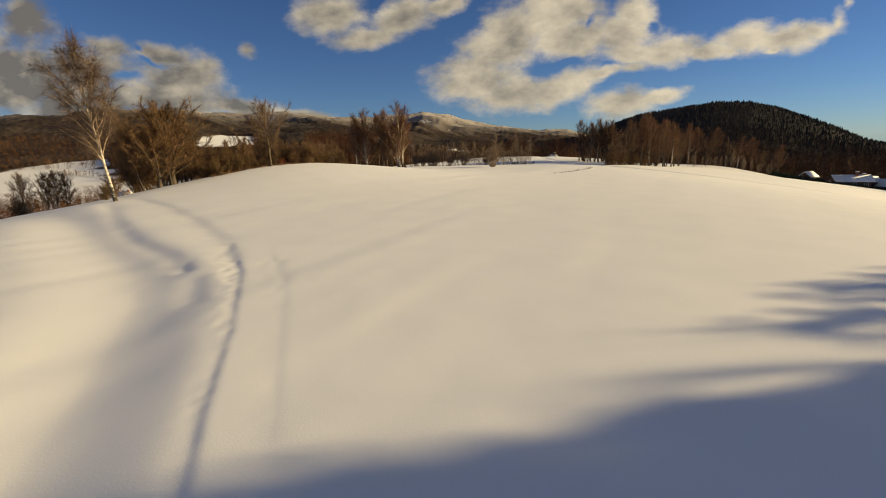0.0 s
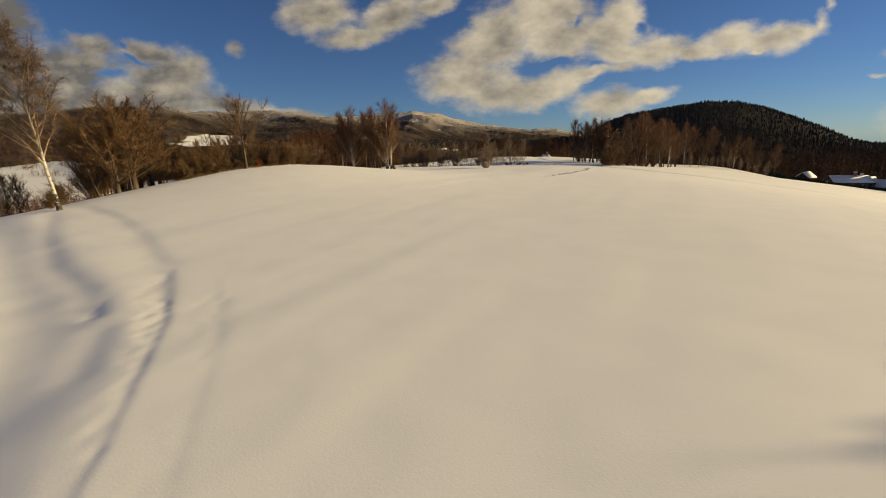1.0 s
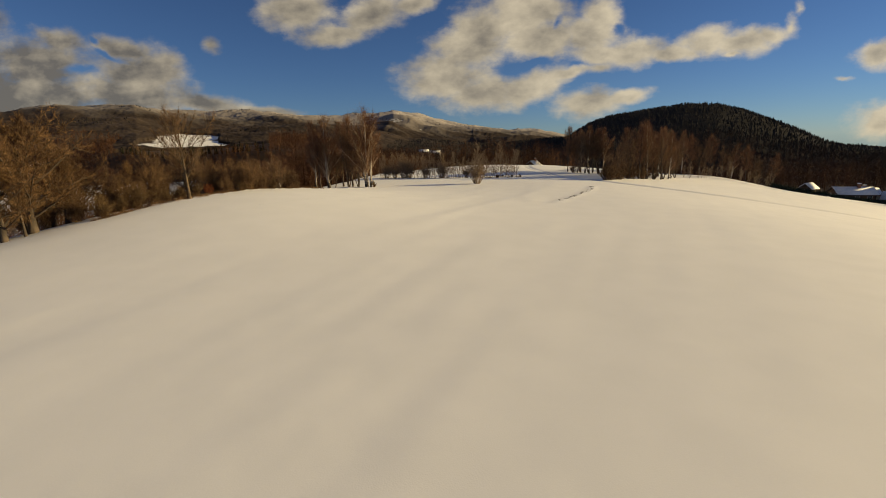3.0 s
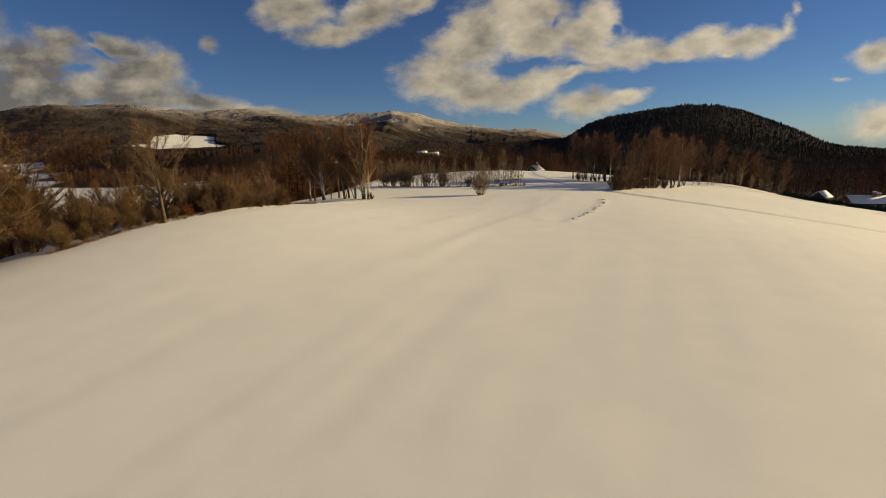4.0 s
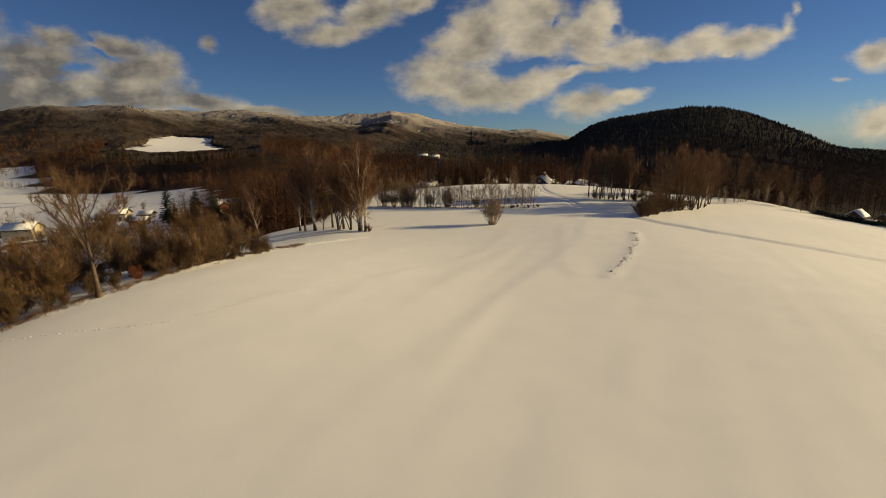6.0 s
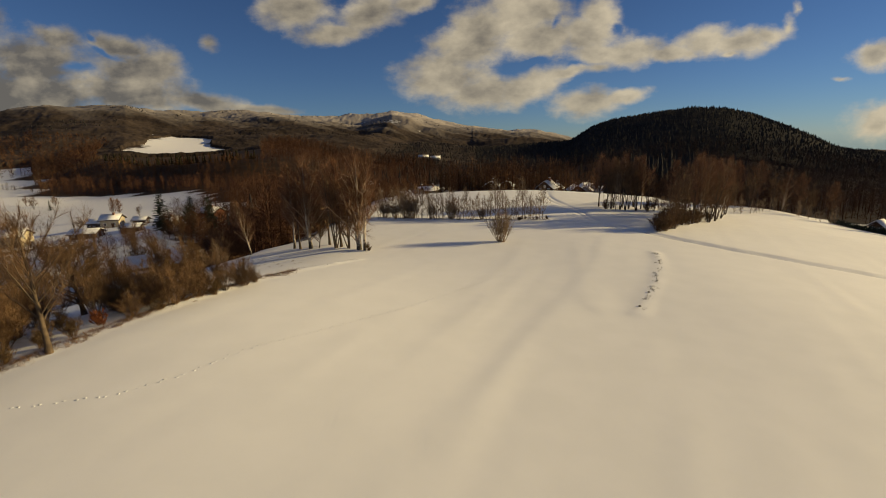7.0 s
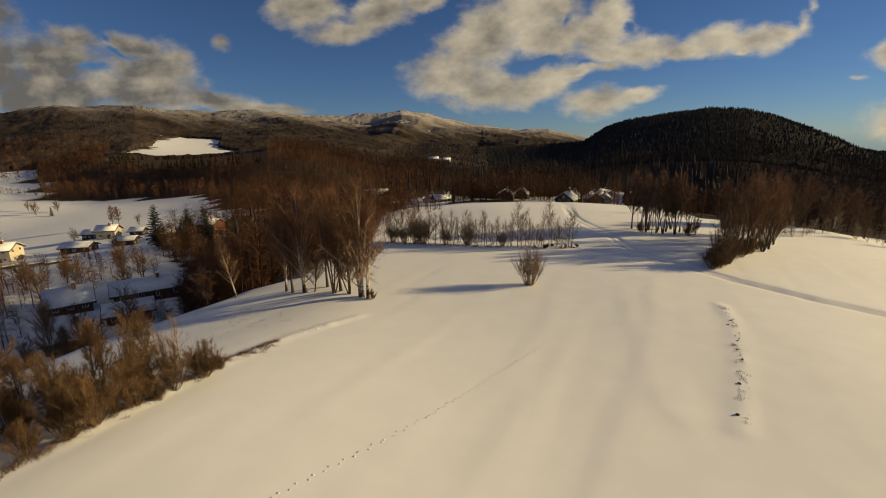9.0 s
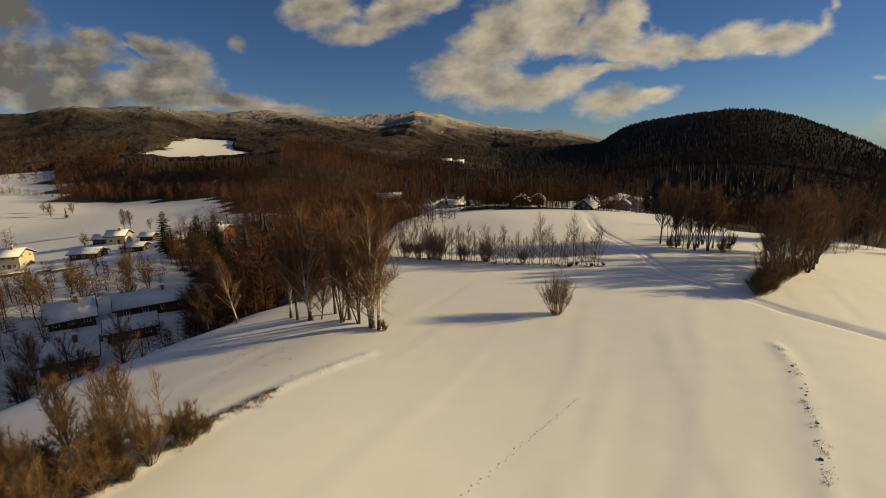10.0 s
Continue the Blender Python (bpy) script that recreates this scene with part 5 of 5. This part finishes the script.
def house(label, x, y, turn, long, deep, high, pitch, wall, boards=False, chimney=True, snow=0.28, z=None, storeys=1, bays=3, group="houses", name="house"):
    """A gabled house along its own x: walls, roof, the snow on it, windows, a door and a chimney."""
    zb = min(ground_at(x + a, y + b) for a in (-deep / 2, deep / 2) for b in (-deep / 2, deep / 2)) if z is None else z
    ob = thing(name, label, "house", pose(x, y, zb, 0, 0, turn), group)
    L, W, rise = long / 2, deep / 2, deep / 2 * math.tan(radians(pitch))
    bm = bmesh.new()
    ring = [(-L, -W), (L, -W), (L, W), (-L, W)]
    low = [bm.verts.new((a, b, -1.0)) for a, b in ring]
    top = [bm.verts.new((a, b, high)) for a, b in ring]
    g = [bm.verts.new((-L, 0, high + rise)), bm.verts.new((L, 0, high + rise))]
    bm.faces.new((low[0], low[1], top[1], top[0]))
    bm.faces.new((low[2], low[3], top[3], top[2]))
    bm.faces.new((low[1], low[2], top[2], g[1], top[1]))
    bm.faces.new((low[3], low[0], top[0], g[0], top[3]))
    bm.faces.new((top[0], top[1], g[1], g[0]))
    bm.faces.new((top[2], top[3], g[0], g[1]))
    part("wall", bm_data("wall", bm, wall), ob)
    if boards:
        for s in (-1, 1):
            bm = bmesh.new()
            n = 9
            for k in range(n):
                a, b = -W + deep * k / n + 0.03, -W + deep * (k + 1) / n - 0.03
                h = min(rise * (1 - abs(a) / W), rise * (1 - abs(b) / W)) + high
                if h > high + 0.15:
                    box(bm, s * L - 0.05 + s * 0.03, s * L + 0.05 + s * 0.03, a, b, high - 0.1, h)
            part("gable_boards", bm_data("gable_boards", bm, M_PLANK), ob)
    over, e = 0.75, math.tan(radians(pitch)) * 0.75
    ridge, eave = high + rise + 0.22, high - e + 0.22
    for s in (-1, 1):
        bm = bmesh.new()
        pts = [(-L - over, s * (W + over), eave), (L + over, s * (W + over), eave), (L + over, 0, ridge), (-L - over, 0, ridge)]
        slab(bm, pts if s < 0 else pts[::-1], 0.22)
        roof = part("roof", bm_data("roof", bm, M_TILE), ob)
        if snow:
            bm = bmesh.new()
            k = 0.12
            pts = [(-L - over + k, s * (W + over - k), eave + snow + 0.02), (L + over - k, s * (W + over - k), eave + snow + 0.02), (L + over - k, 0, ridge + snow + 0.02), (-L - over + k, 0, ridge + snow + 0.02)]
            slab(bm, pts if s < 0 else pts[::-1], snow)
            bmesh.ops.bevel(bm, geom=[q for q in bm.edges if q.calc_length() > 1], offset=0.09, segments=2, affect="EDGES")
            part("snow_cover", bm_data("snow_cover", bm, M_SNOW, True), roof, "thick snow on the roof")
    if chimney:
        bm = bmesh.new()
        box(bm, L * 0.3 - 0.35, L * 0.3 + 0.35, -0.9, -0.2, high + rise * 0.5, high + rise + 1.2, 0.03)
        c = part("chimney", bm_data("chimney", bm, M_BRICK), ob)
        bm = bmesh.new()
        box(bm, L * 0.3 - 0.42, L * 0.3 + 0.42, -0.97, -0.13, high + rise + 1.2, high + rise + 1.42, 0.05)
        part("snow_cap", bm_data("snow_cap", bm, M_SNOW), c)

    def window(cx, cy, cz, across, w=1.1, h=1.25):
        bm = bmesh.new()
        d = 0.07
        for a0, a1, z0, z1 in ((-w / 2, w / 2, cz, cz + 0.1), (-w / 2, w / 2, cz + h - 0.1, cz + h), (-w / 2, -w / 2 + 0.1, cz + 0.1, cz + h - 0.1), (w / 2 - 0.1, w / 2, cz + 0.1, cz + h - 0.1), (-0.04, 0.04, cz + 0.1, cz + h - 0.1)):
            if across:
                box(bm, cx + a0, cx + a1, cy - d, cy + d, z0, z1)
            else:
                box(bm, cx - d, cx + d, cy + a0, cy + a1, z0, z1)
        f = part("window", bm_data("window", bm, M_FRAME), ob)
        bm = bmesh.new()
        if across:
            box(bm, cx - w / 2 + 0.05, cx + w / 2 - 0.05, cy - 0.03, cy + 0.03, cz + 0.05, cz + h - 0.05)
        else:
            box(bm, cx - 0.03, cx + 0.03, cy - w / 2 + 0.05, cy + w / 2 - 0.05, cz + 0.05, cz + h - 0.05)
        part("pane", bm_data("pane", bm, M_GLASS), f)

    for st in range(storeys):
        cz = 1.0 + st * 2.7
        for k in range(bays):
            u = -L + long * (k + 0.5) / bays
            window(u, -W, cz, True)
            window(u, W, cz, True)
        for k in range(2):
            v = -W + deep * (k + 0.5) / 2
            window(L, v, cz, False)
            window(-L, v, cz, False)
    if rise > 1.9:
        window(L + (0.08 if boards else 0), 0, high + 0.35, False, 1.0, 1.0)
        window(-L - (0.08 if boards else 0), 0, high + 0.35, False, 1.0, 1.0)
    bm = bmesh.new()
    box(bm, -0.5 + L * 0.33, 0.5 + L * 0.33, -W - 0.08, -W + 0.06, -0.05, 2.05, 0.02)
    part("door", bm_data("door", bm, M_PLANK), ob)
    return ob


FARM = "farm in the valley"
house("cream two-storey farmhouse with a snow-covered gable roof", -163, 205, 14, 9.5, 7.5, 4.8, 26, M_CREAM, storeys=2, bays=3, group=FARM)
house("low wooden farm shed under a broad snow-covered roof", -140, 211, 8, 9, 6, 2.3, 22, M_PLANK, boards=True, chimney=False, group=FARM, name="shed")
house("pale yellow house with a snowy roof behind the sheds", -147, 235, 12, 7, 6, 3.6, 28, M_CREAM, storeys=1, bays=2, group=FARM)
house("dark timber barn with a thin cover of snow", -156, 238, 6, 6, 5, 2.3, 26, M_PLANK, boards=True, chimney=False, group=FARM, name="barn")
house("small dark wooden hut with snow on its roof", -136, 237, 4, 5, 4, 2.2, 26, M_PLANK, boards=True, chimney=False, group=FARM, name="hut", bays=1)
house("reddish house with a snowy roof behind tall spruces", -101, 229, -18, 8, 6.5, 3.8, 28, M_REDWALL, storeys=1, bays=2, group=FARM)
house("snow-roofed timber house below the wooded slope", -116, 224, 14, 8, 6, 2.6, 24, M_PLANK, boards=True, group=FARM, bays=2)
house("low timber garage under thick snow", -125, 215, 10, 6, 5, 2.2, 20, M_PLANK, boards=True, chimney=False, group=FARM, name="garage", bays=1)
CHALET = "chalets below the slope"
house("dark timber chalet with white window frames and snowy roof", -75, 129.5, 36, 7.5, 6.2, 2.6, 34, M_REDWALL, boards=True, group=CHALET, name="chalet")
house("dark-gabled chalet under a steep snowy roof", -89, 146, 40, 7.5, 6.2, 2.4, 40, M_PLANK, boards=True, group=CHALET, name="chalet")
house("long chalet with a broad snow-laden roof", -79, 157, 36, 14, 7.5, 2.6, 28, M_PLANK, boards=True, bays=4, group=CHALET, name="chalet")
house("timber chalet with snow slipping from its roof", -66, 163, 30, 9.5, 7, 2.6, 30, M_PLANK, boards=True, group=CHALET, name="chalet")
house("low snow-roofed annexe beside the chalets", -74, 143, 36, 8, 6, 2.3, 26, M_PLANK, boards=True, chimney=False, group=CHALET, name="chalet")
VILLAGE = "far village"
for x, y, turn, l, d, h, p, w in ((39, 237, 62, 9, 7, 2.2, 38, M_PLANK), (20, 284, 80, 12, 8, 3.2, 30, M_PLANK), (30, 300, 75, 10, 8, 3.6, 34, M_PLANK), (92, 352, 100, 13, 9, 4.6, 34, M_WHITE), (84, 332, 70, 12, 9, 4.2, 34, M_WHITE),
                                  (106, 340, 110, 12, 9, 4.2, 34, M_WHITE), (74, 318, 85, 12, 9, 4.0, 34, M_PLANK), (-18, 292, 75, 8, 6, 2.8, 34, M_WHITE), (-27, 300, 60, 8, 6, 3.0, 38, M_WHITE), (-8, 300, 95, 8, 6, 3.0, 34, M_CREAM),
                                  (-42, 300, 70, 11, 8, 3.8, 36, M_WHITE), (-55, 345, 8, 14, 9, 4.6, 28, M_WHITE), (58, 300, 72, 11, 8, 3.6, 36, M_PLANK), (148, 332, 12, 14, 9, 4.2, 26, M_WHITE)):
    house("white-walled village house with a snow-covered roof" if w is M_WHITE else "timber village house with a snow-covered roof", x, y, turn, l, d, h, p, w, storeys=2 if h > 4.5 else 1, group=VILLAGE, snow=0.16)
for x, y, turn, l, d, h, p, w in ((-50, 286, 80, 9, 7, 3.4, 38, M_WHITE), (-33, 288, 65, 8, 7, 3.2, 38, M_WHITE), (-12, 283, 20, 8, 6, 2.6, 30, M_PLANK), (118, 362, 80, 12, 9, 4.0, 34, M_WHITE)):
    house("white village house in blue shade under a snowy roof" if w is M_WHITE else "low timber village house under a snowy roof", x, y, turn, l, d, h, p, w, group=VILLAGE, snow=0.16)
for x, y, turn in ((-32, 662, 5), (-16, 668, -10)):
    house("white hillside house among dark woods", x, y, turn, 13, 9, 5.6, 28, M_WHITE, storeys=2, group="hillside houses", bays=4, snow=0.1)
EAST = "houses east of the field"
house("single-storey dark house with a wide snowy roof behind a hedge", 121, 158, -18, 9, 7.5, 2.4, 24, M_PLANK, boards=True, group=EAST, snow=0.12)
house("dark timber house with a snow-covered gable roof", 132, 153, -50, 8, 7, 2.4, 26, M_PLANK, boards=True, group=EAST)
house("white-walled house under a flat snowy gable roof", 128, 164, -25, 9, 7, 2.5, 22, M_WHITE, group=EAST)
house("dark garden shed with a steep snowy roof", 110, 161, 30, 3.6, 3, 1.9, 38, M_PLANK, boards=True, chimney=False, group=EAST, name="shed", bays=1)


def hedge(label, line, high, wide, seed):
    rng = np.random.default_rng(seed)
    ob = thing("hedge", label, "hedge")
    twigs = Soup()
    for (ax, ay), (bx, by) in zip(line, line[1:]):
        n = int(math.hypot(bx - ax, by - ay) * 170)
        k = rng.uniform(0, 1, n)
        x, y = ax + (bx - ax) * k + rng.normal(0, wide / 3, n), ay + (by - ay) * k + rng.normal(0, wide / 3, n)
        z = land(x, y)
        h = high * rng.uniform(0.45, 1.05, n)
        twigs.blades(np.stack([x, y, z + rng.uniform(-0.1, 0.5, n) * high * 0.6], 1), np.stack([rng.normal(0, 0.2, n), rng.normal(0, 0.2, n), h * 0.6], 1), rng.uniform(0.05, 0.16, n), rng)
    tagged(part("foliage", twigs.data("foliage", M_NEEDLE), ob), kind="stuff")
    return ob


hedge("tall dark clipped hedge before the houses", [(98, 162), (104, 156), (108.5, 152)], 2.2, 1.3, 1)
hedge("long low dark hedge along the garden edge", [(109, 151), (120, 145), (142, 130)], 1.6, 1.0, 2)


# ---- small things in the farmyard ----
def plank_stack(x, y, turn, long, rows, label):
    ob = thing("plank_stack", label, "lumber", pose(x, y, ground_at(x, y), 0, 0, turn), "lumber by the farm")
    for k in range(rows):
        bm = bmesh.new()
        box(bm, -long / 2 + 0.1 * (k % 2), long / 2 - 0.15 * (k % 3), -0.7, 0.7, 0.12 + 0.28 * k, 0.36 + 0.28 * k, 0.02)
        part("planks", bm_data("planks", bm, M_PLANK), ob)
    bm = bmesh.new()
    box(bm, -long / 2, long / 2, -0.75, 0.75, 0.12 + 0.28 * rows, 0.42 + 0.28 * rows, 0.1)
    part("snow_cover", bm_data("snow_cover", bm, M_SNOW, True), ob, "snow lying on the stack")
    for k in (-0.35, 0.35):
        bm = bmesh.new()
        box(bm, k * long - 0.1, k * long + 0.1, -0.7, 0.7, -0.3, 0.12)
        part("bearer", bm_data("bearer", bm, M_PLANK), ob)
    return ob


plank_stack(-149, 190, 40, 11, 3, "long stack of sawn timber covered with snow")
plank_stack(-137, 193, 42, 8, 2, "snow-covered stack of boards in the farmyard")
plank_stack(-131.5, 192, 44, 7, 2, "stack of timber with dark ends and snow on top")


# ---- stubble, clods and tracks in the snow ----
def tufts(name, label, line, count, spread_by, high, wide, seed, material):
    rng = np.random.default_rng(seed)
    S = Soup()
    P = np.array(line, float)
    seg = np.hypot(*np.diff(P, axis=0).T)
    at = np.cumsum(np.concatenate([[0], seg]))
    k = rng.uniform(0, at[-1], count)
    x, y = np.interp(k, at, P[:, 0]) + rng.normal(0, spread_by, count), np.interp(k, at, P[:, 1]) + rng.normal(0, spread_by, count)
    n = 22
    x, y = np.repeat(x, n) + rng.normal(0, 0.14, count * n), np.repeat(y, n) + rng.normal(0, 0.14, count * n)
    z = land(x, y)
    D = np.stack([rng.normal(0, 0.5, count * n), rng.normal(0, 0.5, count * n), rng.uniform(0.5, 1.2, count * n)], 1) * high * rng.uniform(0.3, 1.0, count * n)[:, None]
    S.blades(np.stack([x, y, z - 0.03], 1), D, np.full(count * n, wide), rng)
    return tagged(new(name, S.data(name, material)), label, "grass", "", "stuff")


HEAP = [(13.8, 82.4), (16.2, 86.5), (19.7, 92.3), (22.3, 97.3), (24.8, 102.5), (26.0, 107.0)]
BANK_TOP = [(-35, 60), (-33.4, 65.4), (-30.4, 71.5), (-27.6, 79.6), (-24.9, 88.0), (-22.3, 93.6)]
tufts("stubble", "dry stubble poking out of the snow drift", HEAP, 30, 0.20, 0.24, 0.022, 1, M_SOIL)
tufts("verge_grass", "dark rough grass on the verge below the young trees", [(-20.5, 146.8), (-12, 144.9), (0, 142.4), (12, 140.2), (17.5, 139.2)], 150, 0.4, 0.42, 0.03, 9, M_SOIL)
tufts("bank_grass", "rough brown grass along the snowy bank", BANK_TOP, 520, 0.35, 0.4, 0.02, 2, M_SCRUB)
tufts("slope_grass", "dry grass tufts on the shaded slope", [(-24, 95), (-32, 108), (-40, 113)], 40, 2.6, 0.2, 0.02, 3, M_GRASS)


def clods(name, label, line, count, spread_by, size, seed, material):
    rng = np.random.default_rng(seed)
    S = Soup()
    P = np.array(line, float)
    seg = np.hypot(*np.diff(P, axis=0).T)
    at = np.cumsum(np.concatenate([[0], seg]))
    for k in range(count):
        w = rng.uniform(0, at[-1])
        x, y = np.interp(w, at, P[:, 0]) + rng.normal(0, spread_by), np.interp(w, at, P[:, 1]) + rng.normal(0, spread_by)
        s = size * rng.uniform(0.5, 1.5)
        a = np.arange(7) * 2 * np.pi / 7
        rings = []
        for u, v in ((1.0, -0.2), (0.95, 0.25), (0.55, 0.55)):
            q = s * u * rng.uniform(0.75, 1.25, 7)
            rings.append(np.stack([x + q * np.cos(a), y + q * np.sin(a), np.full(7, ground_at(x, y) + s * v) + rng.normal(0, 0.06 * s, 7)], 1))
        V = np.concatenate(rings + [np.array([[x, y, ground_at(x, y) + 0.68 * s]])])
        F = []
        for i in range(2):
            for j in range(7):
                F += [(i * 7 + j, i * 7 + (j + 1) % 7, (i + 1) * 7 + j), (i * 7 + (j + 1) % 7, (i + 1) * 7 + (j + 1) % 7, (i + 1) * 7 + j)]
        F += [(14 + j, 14 + (j + 1) % 7, 21) for j in range(7)]
        S.add(V, F)
    return tagged(new(name, S.data(name, material, True)), label, "clods", "", "stuff")


clods("soil_clods", "frozen soil clods along the snow drift", HEAP, 13, 0.16, 0.10, 4, M_SOIL)
clods("snow_lumps", "wind-broken snow lumps along the bank", [(-24.9, 88.0), (-22.2, 94.1), (-19.6, 98.2), (-16.6, 101.8)], 70, 0.25, 0.05, 5, M_SNOW)
clods("snow_lumps", "broken snow crust beside the drift", HEAP, 30, 0.25, 0.05, 6, M_SNOW)
FOX = [(-32, 62.2), (-26.7, 63.5), (-23.5, 64.4), (-20.7, 66.9), (-18.5, 70.3), (-14.9, 73.8), (-11.0, 78.1), (-7.8, 81.9), (-1.9, 89.6), (2.5, 95)]


def paw_prints():
    rng = np.random.default_rng(8)
    S = Soup()
    P = np.array(FOX)
    at = np.cumsum(np.concatenate([[0], np.hypot(*np.diff(P, axis=0).T)]))
    for k, w in enumerate(np.arange(0, at[-1], 0.5)):
        x, y = np.interp(w, at, P[:, 0]) + 0.09 * (-1) ** k + rng.normal(0, 0.03), np.interp(w, at, P[:, 1]) + rng.normal(0, 0.06)
        a = np.arange(9) * 2 * np.pi / 9
        z = ground_at(x, y)
        V = np.concatenate([np.stack([x + q * np.cos(a), y + q * np.sin(a), np.full(9, z + h) + rng.normal(0, 0.008, 9)], 1) for q, h in ((0.095, -0.01), (0.055, 0.022), (0.02, 0.014))])
        F = []
        for i in range(2):
            for j in range(9):
                F.append((i * 9 + j, i * 9 + (j + 1) % 9, (i + 1) * 9 + (j + 1) % 9, (i + 1) * 9 + j))
        S.add(V, F)
    return tagged(new("paw_prints", S.data("paw_prints", M_SNOW, True)), "line of animal prints pressed into the snow", "tracks", "", "stuff")


paw_prints()
